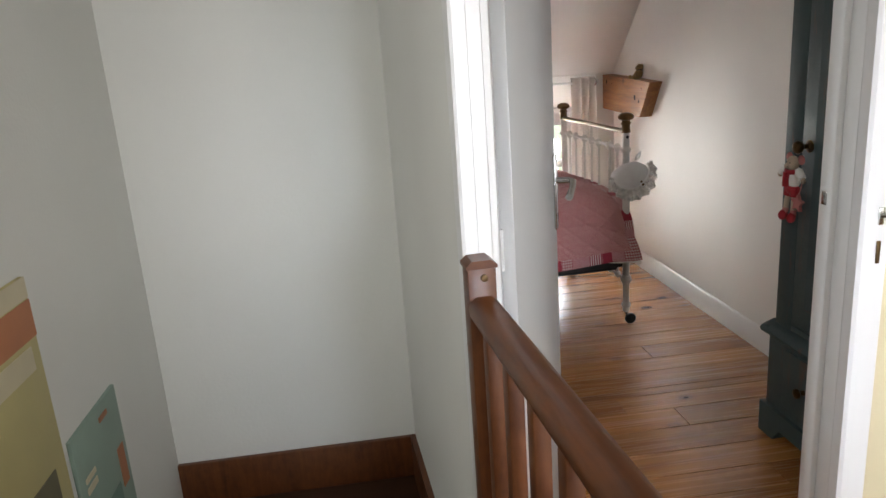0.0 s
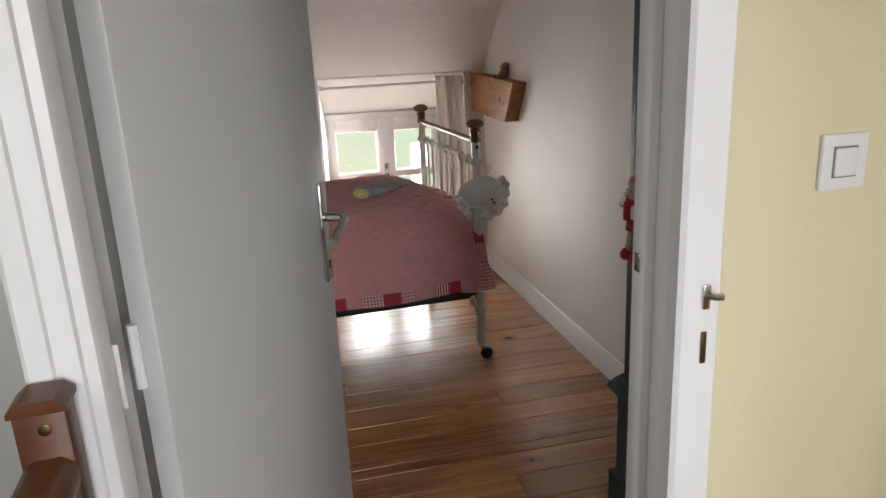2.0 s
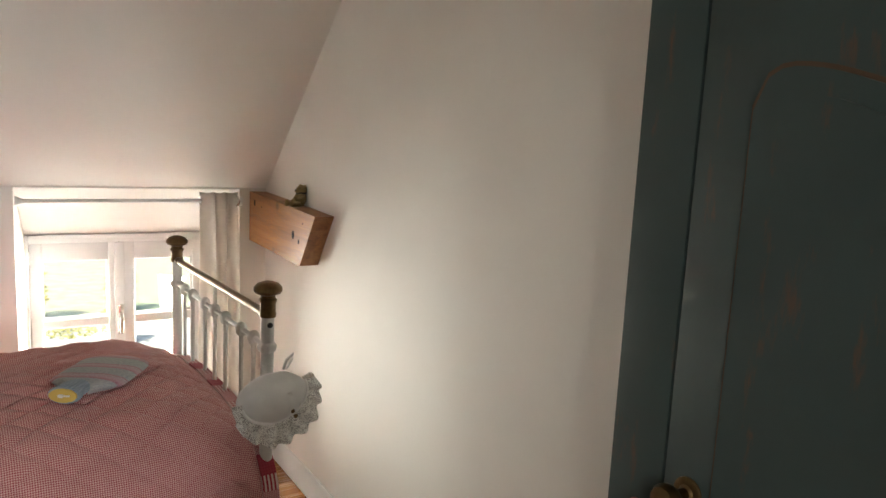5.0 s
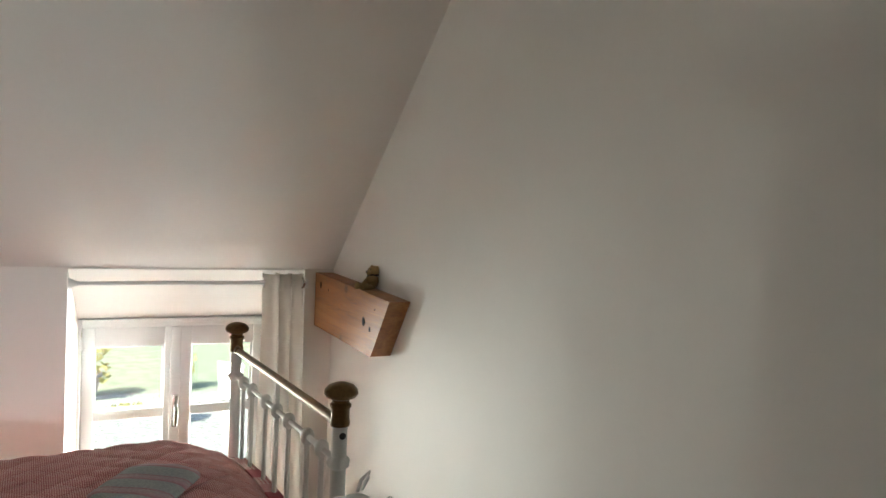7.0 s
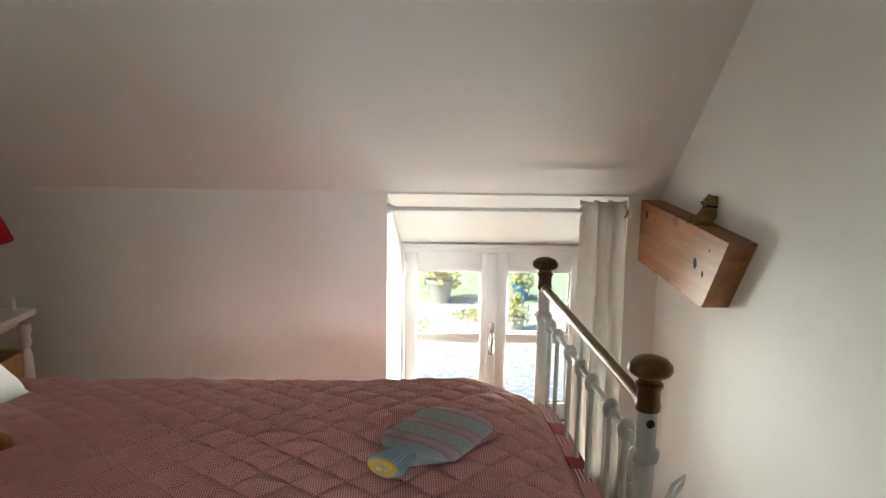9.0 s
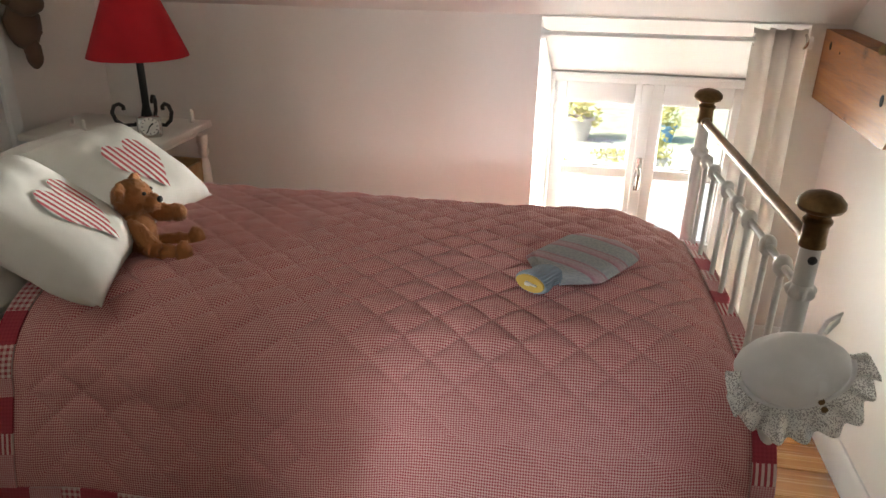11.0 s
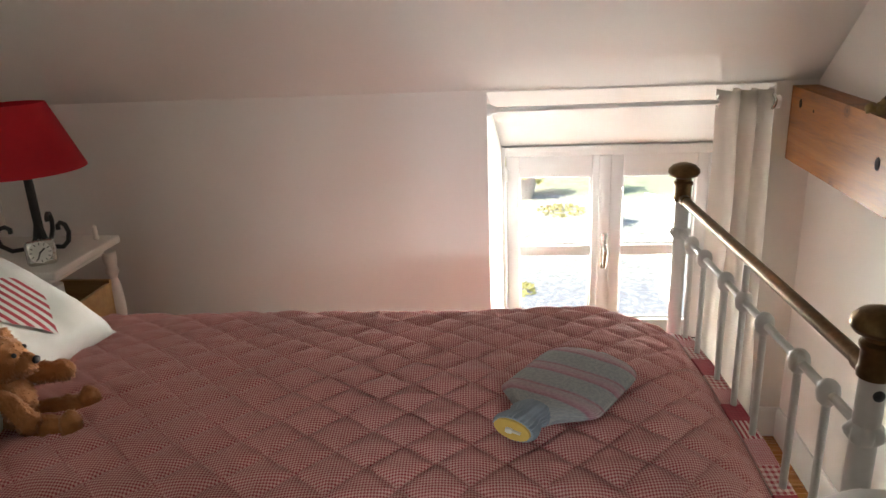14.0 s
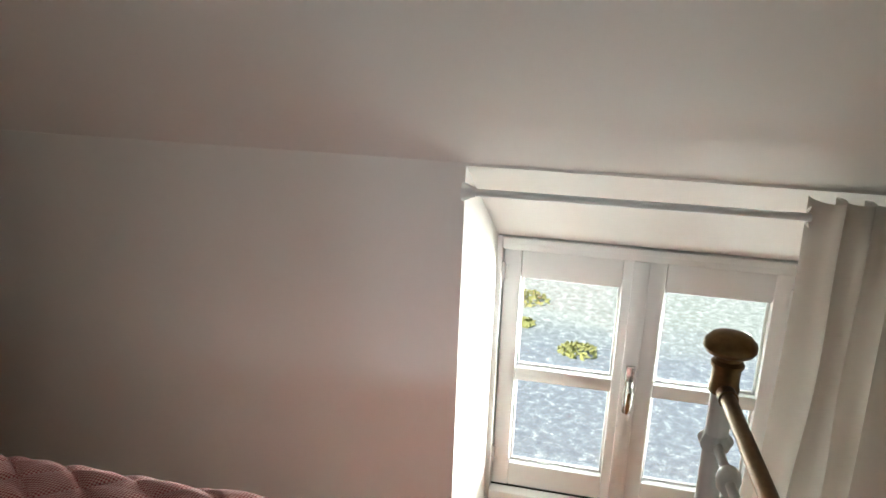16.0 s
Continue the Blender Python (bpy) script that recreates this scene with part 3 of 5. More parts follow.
# ---- window ----
def window_1():
    w = thing("window_1", "small white casement window with four panes and a chrome latch", "window", kind="structure")
    f = part("window_frame", box(-0.512, -0.486, 1.675, 1.76, 0.19, 0.992, 0.003), WHITE, w)
    part("frame_side", box(0.246, 0.272, 1.675, 1.76, 0.19, 0.992, 0.003), WHITE, f)
    part("frame_head", box(-0.486, 0.246, 1.675, 1.76, 0.955, 0.992, 0.004), WHITE, f)
    part("frame_bead", box(-0.486, 0.246, 1.662, 1.676, 0.974, 0.992, 0.004), WHITE, f)
    part("frame_foot", box(-0.486, 0.246, 1.665, 1.76, 0.19, 0.222, 0.004), WHITE, f)
    part("window_sill", box(-0.50, 0.262, 1.36, 1.664, 0.168, 0.19, 0.004), BEAM_WOOD, w, "varnished wooden window sill")
    for x0, x1, pa, pb in ((-0.484, -0.126, -0.436, -0.170), (-0.118, 0.244, -0.060, 0.202)):
        s = part("sash", box(x0, pa, 1.700, 1.742, 0.226, 0.953, 0.004), WHITE, w)
        part("stile", box(pb, x1, 1.700, 1.742, 0.226, 0.953, 0.004), WHITE, s)
        for z0, z1 in ((0.226, 0.300), (0.567, 0.606), (0.872, 0.953)):
            part("rail", box(pa, pb, 1.702, 1.742, z0, z1, 0.004), WHITE, s)
        for z0, z1 in ((0.300, 0.567), (0.606, 0.872)):
            g = part("pane", box(pa - 0.004, pb + 0.004, 1.733, 1.737, z0 - 0.004, z1 + 0.004), GLASS, s, "clear window glass")
            g.visible_shadow = False
            for a, b, c, e in ((pa, pa + 0.007, z0, z1), (pb - 0.007, pb, z0, z1), (pa + 0.007, pb - 0.007, z0, z0 + 0.007), (pa + 0.007, pb - 0.007, z1 - 0.007, z1)):
                part("glazing_bead", box(a, b, 1.722, 1.733, c, e, 0.002), WHITE, s)
    part("cover_strip", box(-0.146, -0.104, 1.690, 1.703, 0.228, 0.951, 0.004), WHITE, w)
    lt = part("latch_plate", box(-0.136, -0.110, 1.683, 1.691, 0.522, 0.660, 0.004, seg=2), CHROME, w, "chrome espagnolette plate")
    part("latch_lever", tube([(-0.123, 1.690, 0.615), (-0.123, 1.664, 0.618), (-0.123, 1.654, 0.600), (-0.123, 1.660, 0.560), (-0.123, 1.668, 0.530)], [0.007, 0.009, 0.011, 0.010, 0.007], 12), CHROME, lt)
    part("latch_lip", box(-0.134, -0.112, 1.676, 1.684, 0.522, 0.545, 0.003), BRASS, lt, "worn brassy latch end")
    for x in (-0.487, 0.245):
        for z in (0.30, 0.86):
            hg = part("hinge", tube([(x, 1.694, z), (x, 1.694, z + 0.055)], 0.0075, 10), WHITE, w)
            part("hinge_flap", box(x - 0.012, x + 0.016, 1.697, 1.7005, z + 0.005, z + 0.045, 0.001), WHITE, hg)
    part("dark_joint", box(-0.484, 0.244, 1.700, 1.72, 0.2222, 0.2258), GAP, w)


window_1()

# ---- outdoors ----
ground_bm = sheet(60, 60, lambda u, v: (-200 + 400 * u, -150 + 400 * v, -2.55))
structure("ground", ground_bm, ground_mix(), "gravel yard and lawn behind the house", "ground")
PLANT = painted("yellow_green_foliage", (0.42, 0.39, 0.13), 0.7, 0.35, 30)
POT = painted("pale_terracotta", (0.42, 0.40, 0.36), 0.8, 0.1)
POT_BLUE = painted("blue_glaze", (0.10, 0.22, 0.35), 0.3, 0.1)


def potted_plant(x, y, s, mat, label):
    p = thing("potted_plant", label, "plant", Matrix.Translation((x, y, -2.55)), "pots in the yard")
    part("pot", lathe([(0.14 * s, 0), (0.2 * s, 0.3 * s), (0.22 * s, 0.31 * s), (0.22 * s, 0.35 * s), (0.19 * s, 0.35 * s), (0.17 * s, 0.30 * s)], 24), mat, p)
    rnd = random.Random(int(x * 100))
    b = bmesh.new()
    for _ in range(240):
        a, r, h = rnd.uniform(0, 6.28), rnd.uniform(0, 0.32) * s, rnd.uniform(0.3, 0.85) * s
        c = Vector((r * math.cos(a), r * math.sin(a), h * (1.1 - r / s)))
        d = Vector((rnd.uniform(-1, 1), rnd.uniform(-1, 1), rnd.uniform(-0.3, 1))).normalized() * 0.06 * s
        e = d.orthogonal().normalized() * 0.025 * s
        b.faces.new([b.verts.new(q) for q in (c - d, c + e, c + d, c - e)])
    part("foliage", b, PLANT, p, "yellow flowering foliage")


potted_plant(-0.15, 14.7, 1.5, POT, "pale pot of yellow flowers beside the lawn")
potted_plant(1.75, 15.0, 1.1, POT_BLUE, "small blue pot with a plant beside the lawn")
potted_plant(1.32, 12.4, 0.9, POT, "pale pot of yellow flowers on the gravel")


def weeds(x, y, s, seed):
    rnd = random.Random(seed)
    b = bmesh.new()
    for _ in range(160):
        a, r = rnd.uniform(0, 6.28), s * rnd.random() ** 0.6
        c = Vector((r * math.cos(a), r * math.sin(a), 0.02 + 0.10 * rnd.random() * (1 - r / s)))
        d = Vector((rnd.uniform(-1, 1), rnd.uniform(-1, 1), rnd.uniform(0, 1))).normalized() * 0.05
        e = d.orthogonal().normalized() * 0.022
        b.faces.new([b.verts.new(q) for q in (c - d, c + e, c + d, c - e)])
    solo("weeds", b, PLANT, "low yellow flowering weeds in the gravel", "plant", kind="stuff", m=Matrix.Translation((x, y, -2.55)))


weeds(-0.35, 9.1, 0.28, 1), weeds(-1.3, 11.0, 0.4, 2), weeds(-0.9, 12.8, 0.6, 3), weeds(-1.25, 9.9, 0.2, 4), weeds(0.6, 13.5, 0.5, 5)


# ---- bed ----
BED = Matrix.Rotation(radians(2.4), 4, "Z")
WIDE, LONG = 0.911, 1.90


def bed():
    d = thing("bed", "white iron bed with brass knobs and rail", "bed", BED)
    ends = ((0.0, 0.0), (-LONG, -0.22))
    for x, dz in ends:
        for y in (0.0, WIDE):
            top = 0.998 + dz
            post = part("post", tube([(x, y, 0.24), (x, y, top)], 0.0175, 18), IRON_WHITE, d)
            part("leg", lathe([(0.020, 0.262), (0.026, 0.250), (0.028, 0.236), (0.022, 0.224), (0.0165, 0.216), (0.0155, 0.13), (0.017, 0.115), (0.023, 0.108), (0.024, 0.098), (0.018, 0.09), (0.019, 0.07), (0.012, 0.062)], 18, m=Matrix.Translation((x, y, 0))), IRON_WHITE, d)
            caster = part("caster", tube([(x + 0.002, y, 0.062), (x + 0.004, y, 0.045), (x + 0.018, y - 0.012, 0.034)], 0.006, 8), BLACK_IRON, d)
            part("wheel", lathe([(0.010, -0.010), (0.026, -0.009), (0.0285, -0.004), (0.0285, 0.004), (0.026, 0.009), (0.010, 0.010)], 20, m=Matrix.Translation((x + 0.018, y - 0.012, 0.0285)) @ Matrix.Rotation(radians(90), 4, "X")), RUBBER, caster, "black rubber caster wheel")
            cl = fluted([(0.0175, 0.888), (0.020, 0.891), (0.0225, 0.896), (0.0235, 0.902), (0.0225, 0.908), (0.020, 0.913), (0.0175, 0.916)], 42, 7, 0.17)
            moved(cl, Matrix.Translation((x, y, dz)))
            part("collar", cl, IRON_WHITE, d)
            part("knob", lathe([(0.0215, top - 0.012), (0.0225, top - 0.004), (0.0205, top + 0.004), (0.0205, top + 0.026), (0.024, top + 0.031), (0.024, top + 0.036), (0.019, top + 0.041), (0.020, top + 0.047), (0.034, top + 0.053), (0.0385, top + 0.060), (0.0375, top + 0.069), (0.028, top + 0.079), (0.013, top + 0.0845), (0.0, top + 0.086)], 24, m=Matrix.Translation((x, y, 0))), BRASS, d, "tarnished brass mushroom knob")
            part("bolt_head", ball((x, y + (-0.018 if y == 0 else 0.018), 0.966 + dz), (0.008, 0.005, 0.008), n=10), BLACK_IRON, d)
        zr = 0.991 + dz
        part("top_rail", tube([(x, 0.03, zr - 0.0), (x, WIDE - 0.03, zr)], 0.0115, 14), BRASS, d, "tarnished brass top rail")
        for y in (0.026, WIDE - 0.026):
            part("ferrule", tube([(x, y - 0.012, zr), (x, y + 0.012, zr)], 0.0145, 14), BRASS, d)
        for z in (0.903 + dz, 0.236):
            part("rail", tube([(x, 0.02, z), (x, WIDE - 0.02, z)], 0.0075, 10), IRON_WHITE, d)
        for i, y in enumerate((0.105, 0.205, 0.350, 0.4555, 0.561, 0.706, 0.806)):
            hi = zr if i == 3 else 0.903 + dz
            sp = part("spindle", tube([(x, y, 0.236), (x, y, hi)], 0.0065, 10), IRON_WHITE, d)
            part("ball", lathe([(0.008, -0.022), (0.015, -0.014), (0.0175, 0.0), (0.0155, 0.011), (0.009, 0.018), (0.004, 0.020)], 14, m=Matrix.Translation((x, y, 0.903 + dz))), IRON_WHITE, sp)
            part("ball", lathe([(0.006, -0.018), (0.0155, -0.008), (0.0165, 0.0), (0.0155, 0.010), (0.007, 0.018)], 14, m=Matrix.Translation((x, y, 0.236))), IRON_WHITE, sp)
    for y in (0.03, WIDE - 0.03):
        part("side_rail", box(-LONG, 0.0, y - 0.012, y + 0.012, 0.30, 0.335, 0.003), BLACK_IRON, d)
    part("bed_base", box(-LONG + 0.03, -0.035, 0.02, WIDE - 0.02, 0.285, 0.37, 0.012, seg=2), BLACK_CLOTH, d, "black fabric bed base")


bed()
solo("mattress", box(-LONG + 0.035, -0.045, 0.015, WIDE - 0.05, 0.372, 0.655, 0.05, seg=4), LINEN, "white sheeted mattress on the bed", "mattress", m=BED)

# quilt: head edge, foot edge, length of its path across the bed
QH, QF = -1.57, 0.012


def smooth(a, b, x):
    t = min(1, max(0, (x - a) / (b - a)))
    return t * t * (3 - 2 * t)


def quilt_point(x, s):
    """A point of the quilt: x along the bed, s metres across it from the hem that hangs on the door side."""
    along = (x - QH) / (QF - QH)
    hem = 0.312 + 0.10 * along - 0.025 * along ** 2 + 0.008 * math.sin(9 * x + 1) - 0.022 * smooth(-0.16, 0.01, x)
    top = 0.730 + 0.006 * math.sin(2.2 * x + 0.6) + 0.009 * smooth(-0.5, -1.1, x) - 0.085 * smooth(-0.30, 0.02, x) ** 1.6
    hang = top - 0.17 - hem
    wave = 0.012 * math.sin(7.5 * x + 2.0) + 0.007 * math.sin(17 * x)
    if s < hang:
        f = s / hang
        y, z = -0.115 + 0.06 * max(0.0, f) ** 1.5 + wave * (1 - f), hem + s
        x2 = x + 0.022 * smooth(-0.25, 0.0, x) * (1 - f)
        return Vector((x2, y, z))
    q = 0.30
    if s < hang + q:
        a = (s - hang) / q * math.pi / 2
        return Vector((x, -0.055 + 0.215 * (1 - math.cos(a)), top - 0.17 + 0.17 * math.sin(a)))
    w = 0.64
    if s < hang + q + w:
        f = (s - hang - q) / w
        return Vector((x, 0.16 + w * f, top + 0.018 * math.sin(math.pi * f)))
    if s < hang + 2 * q + w - 0.12:
        a = (s - hang - q - w) / (q - 0.12) * math.pi / 2
        return Vector((x, 0.80 + 0.10 * math.sin(a), top - 0.12 * (1 - math.cos(a))))
    return Vector((x, 0.90, top - 0.12 - (s - (hang + 2 * q + w - 0.12))))


def quilt_place(x, s, lift=0.0, puffed=True):
    e = 0.004
    p = quilt_point(x, s)
    n = (quilt_point(x + e, s) - quilt_point(x - e, s)).cross(quilt_point(x, s + e) - quilt_point(x, s - e)).normalized()
    if puffed:
        a, b = (x * 0.84 + s) / 0.100, (x * 0.84 - s) / 0.100
        full = 0.65 + 0.35 * smooth(0.25, 0.48, s)
        full *= smooth(0.0, 0.05, QF - 0.035 - x) * smooth(0.0, 0.05, x - QH - 0.04) * smooth(0.035, 0.085, s)
        lift += 0.0125 * full * min(abs(math.sin(math.pi * a)), abs(math.sin(math.pi * b))) ** 0.36
        lift += 0.003 * noise.noise(Vector((x * 10, s * 34, 0))) * full
    lift += 0.004 * noise.noise(Vector((x * 5, s * 5, 3)))
    return p + n * lift


def quilt():
    d = thing("quilt", "red and white gingham quilt with patchwork border on the bed", "quilt", BED)
    total = 1.46

    def at(u, v):
        return quilt_place(QH + (QF - QH) * u, total * v)

    part("cover", sheet(330, 300, at, 0.006, uv=lambda u, v: ((QF - QH) * u, total * v)), GINGHAM, d)
    rnd = random.Random(5)
    kinds = [PLAIN_RED, GINGHAM_BIG, PINK_CHECK, STRIPED, PLAIN_RED, PINK_CHECK, GINGHAM_BIG]

    def strip(x0, x1, s0, s1, along_x):
        cur, k = (x0 if along_x else s0), rnd.randrange(7)
        end = x1 if along_x else s1
        while cur < end - 0.01:
            nxt = min(end, cur + rnd.choice((0.045, 0.06, 0.075, 0.09)))
            if end - nxt < 0.03:
                nxt = end
            a0, a1, b0, b1 = (cur, nxt, s0, s1) if along_x else (x0, x1, cur, nxt)
            g = sheet(8, 6, lambda u, v: quilt_place(a0 + (a1 - a0) * u, b0 + (b1 - b0) * v, 0.0055, False), 0.004,
                      uv=lambda u, v: (a0 + (a1 - a0) * u, b0 + (b1 - b0) * v))
            part("border_patch", g, kinds[k % 7], d)
            cur, k = nxt, k + 1

    strip(QH, QF + 0.004, -0.004, 0.044, True)
    strip(QF - 0.040, QF + 0.005, 0.044, total, False)
    strip(QH - 0.003, QH + 0.045, 0.044, total, False)


quilt()


def bed_sheet():
    """The corner of the white sheet that hangs out under the quilt at the foot."""
    def at(u, v):
        z = 0.49 - (0.158 - 0.03 * (1 - u)) * v
        fold = 0.004 * math.sin(u * 9 + 2 * v) * v
        if u < 0.7:
            return (-0.14 + 0.205 * u + 0.060 * v * u, -0.030 - 0.048 * v + fold, z)
        return (0.0035 + 0.042 * v + fold, -0.030 - 0.048 * v + 0.03 * (u - 0.7), z)
    solo("bed_sheet", sheet(48, 24, at, 0.002), LINEN, "white sheet corner hanging below the quilt", "sheet", m=BED)


bed_sheet()


# ---- on the bed ----
def pad(w, h, t, nx=26, bm=None):
    """A stuffed cushion w by h and t thick, standing on its edge: x across, z up, front at -y."""
    b = bmesh.new()

    def shape(u, v, side):
        a, c = 2 * u - 1, 2 * v - 1
        f = max(0.0, (1 - a ** 4) * (1 - c ** 4)) ** 0.55
        x = w / 2 * a * (1 - 0.05 * (1 - c * c) * abs(a) ** 3)
        z = h / 2 * c * (1 - 0.05 * (1 - a * a) * abs(c) ** 3)
        wr = 0.006 * noise.noise(Vector((a * 3, c * 3, side * 5.0))) + 0.003 * noise.noise(Vector((a * 8, c * 8, side * 2.0)))
        return (x, side * (t / 2 * f + wr * f), z)

    for side in (-1, 1):
        rows = [[b.verts.new(shape(i / nx, j / nx, side)) for i in range(nx + 1)] for j in range(nx + 1)]
        for j in range(nx):
            for i in range(nx):
                q = (rows[j][i], rows[j][i + 1], rows[j + 1][i + 1], rows[j + 1][i])
                b.faces.new(q if side < 0 else q[::-1])
    bmesh.ops.remove_doubles(b, verts=b.verts[:], dist=0.0005)
    return join(bm, b)


def cushion(m):
    d = thing("cushion", "square white linen cushion with a red striped heart", "cushion", m, "cushions on the bed")
    part("cover", pad(0.355, 0.355, 0.14), LINEN, d)

    def heart(u, v):
        a = 2 * math.pi * u
        x = 0.0050 * v * 16 * math.sin(a) ** 3
        z = 0.0070 * (v * (13 * math.cos(a) - 5 * math.cos(2 * a) - 2 * math.cos(3 * a) - math.cos(4 * a)) - 3.5)
        f = max(0.0, (1 - (x / 0.1775) ** 4) * (1 - (z / 0.1775) ** 4)) ** 0.55
        return (x, -0.07 * f - 0.0045, z)

    hb = sheet(60, 8, heart, 0.0, uv=lambda u, v: (heart(u, v)[0] + 0.5, heart(u, v)[2] + 0.5))
    bmesh.ops.remove_doubles(hb, verts=hb.verts[:], dist=0.0002)
    bmesh.ops.recalc_face_normals(hb, faces=hb.faces[:])
    part("heart", hb, HEART, d, "red and white striped heart")


def leaned(x, y, z, tilt, yaw, spin):
    """A pad that faces down the bed, leaning back against the pillows."""
    return BED @ Matrix.Translation((x, y, z)) @ Matrix.Rotation(radians(90 + yaw), 4, "Z") @ Matrix.Rotation(radians(-tilt), 4, "X") @ Matrix.Rotation(radians(spin), 4, "Y")


def propped(mid, across, up, h, lift):
    """A pad whose bottom edge lies at mid, running along across, with its back sloping along up."""
    x, z = Vector(across).normalized(), Vector(up)
    z = (z - x * z.dot(x)).normalized()
    y = z.cross(x)
    m = Matrix((x, y, z)).transposed().to_4x4()
    return Matrix.Translation(Vector(mid) + z * h / 2 - y * lift) @ m


cushion(propped((-1.40, 0.10, 0.742), (-0.09, 0.258, 0), (-0.73, -0.12, 0.61), 0.34, 0.02))
cushion(propped((-1.465, 0.455, 0.742), (0.03, 0.30, 0), (-0.80, 0.2, 0.50), 0.34, 0.02))
for y, yaw, tilt, z, x in ((0.20, -3, 78, 0.742, -1.72), (0.58, 4, 80, 0.740, -1.73), (0.24, 5, 62, 0.845, -1.735), (0.55, -4, 64, 0.840, -1.74)):
    solo("pillow", pad(0.42, 0.30, 0.12), LINEN, "white cotton pillow at the head of the bed", "pillow", group="pillows", m=leaned(x, y, z, tilt, yaw, 0))


def furry(bm, amount, scale):
    for v in bm.verts:
        n = v.normal if v.normal.length else Vector((0, 0, 1))
        v.co += n * amount * (noise.noise(v.co * scale) + 0.5 * noise.noise(v.co * scale * 2.7))
    return bm


def slot(bm, start, index):
    bm.faces.ensure_lookup_table()
    for f in bm.faces[start:]:
        f.material_index = index


def sitting_bear(s, m, fur, label, scarf=False):
    """A stuffed bear that sits leaning back and looks along +x, s metres high."""
    back = Matrix.Rotation(radians(-14), 4, "Y")
    bm = ball(back @ Vector((0, 0, 0.27)), (0.175, 0.20, 0.255), None, 56, back)
    ball((-0.07, 0, 0.63), (0.19, 0.205, 0.18), bm, 56)
    ball((0.09, 0, 0.585), (0.115, 0.11, 0.09), bm, 32)
    for y in (-1, 1):
        ball((-0.10, y * 0.185, 0.735), (0.045, 0.080, 0.085), bm, 28)
        near = y < 0
        dip = 50 if near else 6
        fold = Matrix.Rotation(radians(14 * y), 4, "Z") @ Matrix.Rotation(radians(dip), 4, "Y")
        c = Vector((-0.05, y * 0.17, 0.42)) + fold @ Vector((0.19, 0, 0))
        ball(c, (0.22, 0.085, 0.085), bm, 40, fold)
        ball(c + fold @ Vector((0.14, 0, 0)), (0.09, 0.09, 0.088), bm, 28, fold)
        ball((0.24, y * 0.15, 0.085), (0.25, 0.105, 0.095), bm, 40, Matrix.Rotation(radians(12 * y), 4, "Z"))
        ball((0.45, y * 0.20, 0.115), (0.085, 0.10, 0.115), bm, 28)
    bm.normal_update()
    furry(bm, 0.014, 20), bm.normal_update(), furry(bm, 0.006, 60)
    bm.normal_update()
    rnd = random.Random(31)
    roots = [(v.co.copy(), v.normal.copy()) for v in bm.verts]
    for co, n in rnd.sample(roots, min(len(roots), 5200)):
        side = n.orthogonal().normalized()
        side.rotate(Matrix.Rotation(rnd.uniform(0, 6.28), 3, n))
        tip = co + n * rnd.uniform(0.010, 0.022) + side.cross(n) * rnd.uniform(-0.022, 0.022) - Vector((0, 0, 0.012))
        w = 0.009
        ring = [bm.verts.new(co + side * w - n * 0.004), bm.verts.new(co - side * w * 0.5 + side.cross(n) * w - n * 0.004), bm.verts.new(co - side * w * 0.5 - side.cross(n) * w - n * 0.004)]
        top = bm.verts.new(tip)
        for k in range(3):
            bm.faces.new((ring[k], ring[(k + 1) % 3], top))
    bm.faces.ensure_lookup_table()
    n = len(bm.faces)
    ball((0.208, 0, 0.612), (0.028, 0.040, 0.032), bm, 12)
    for y in (-1, 1):
        ball((0.095, y * 0.085, 0.695), (0.020, 0.018, 0.020), bm, 10)
    slot(bm, n, 1)
    n = len(bm.faces)
    if scarf:
        tube([(0.16 * math.cos(a) - 0.08, 0.16 * math.sin(a), 0.50) for a in [k * math.pi / 8 for k in range(17)]], 0.04, 8, bm)
        tube([(0.08, -0.06, 0.49), (0.14, -0.08, 0.40), (0.17, -0.09, 0.30)], 0.035, 8, bm)
        slot(bm, n, 2)
    moved(bm, Matrix.Diagonal((s, s, s, 1)))
    return solo("teddy_bear", bm, [fur, RUBBER, BLACK_CLOTH], label, "teddy bear", m=m)


sitting_bear(0.236, BED @ Matrix.Translation((-1.395, 0.300, 0.733)) @ Matrix.Rotation(radians(8), 4, "Z"), FUR, "brown teddy bear sitting against the cushions on the bed")
sitting_bear(0.104, Matrix.Translation((0.432, 0.90, 1.192)) @ Matrix.Rotation(radians(188), 4, "Z"), FUR_PALE, "small honey coloured bear with a dark scarf on the beam", True)


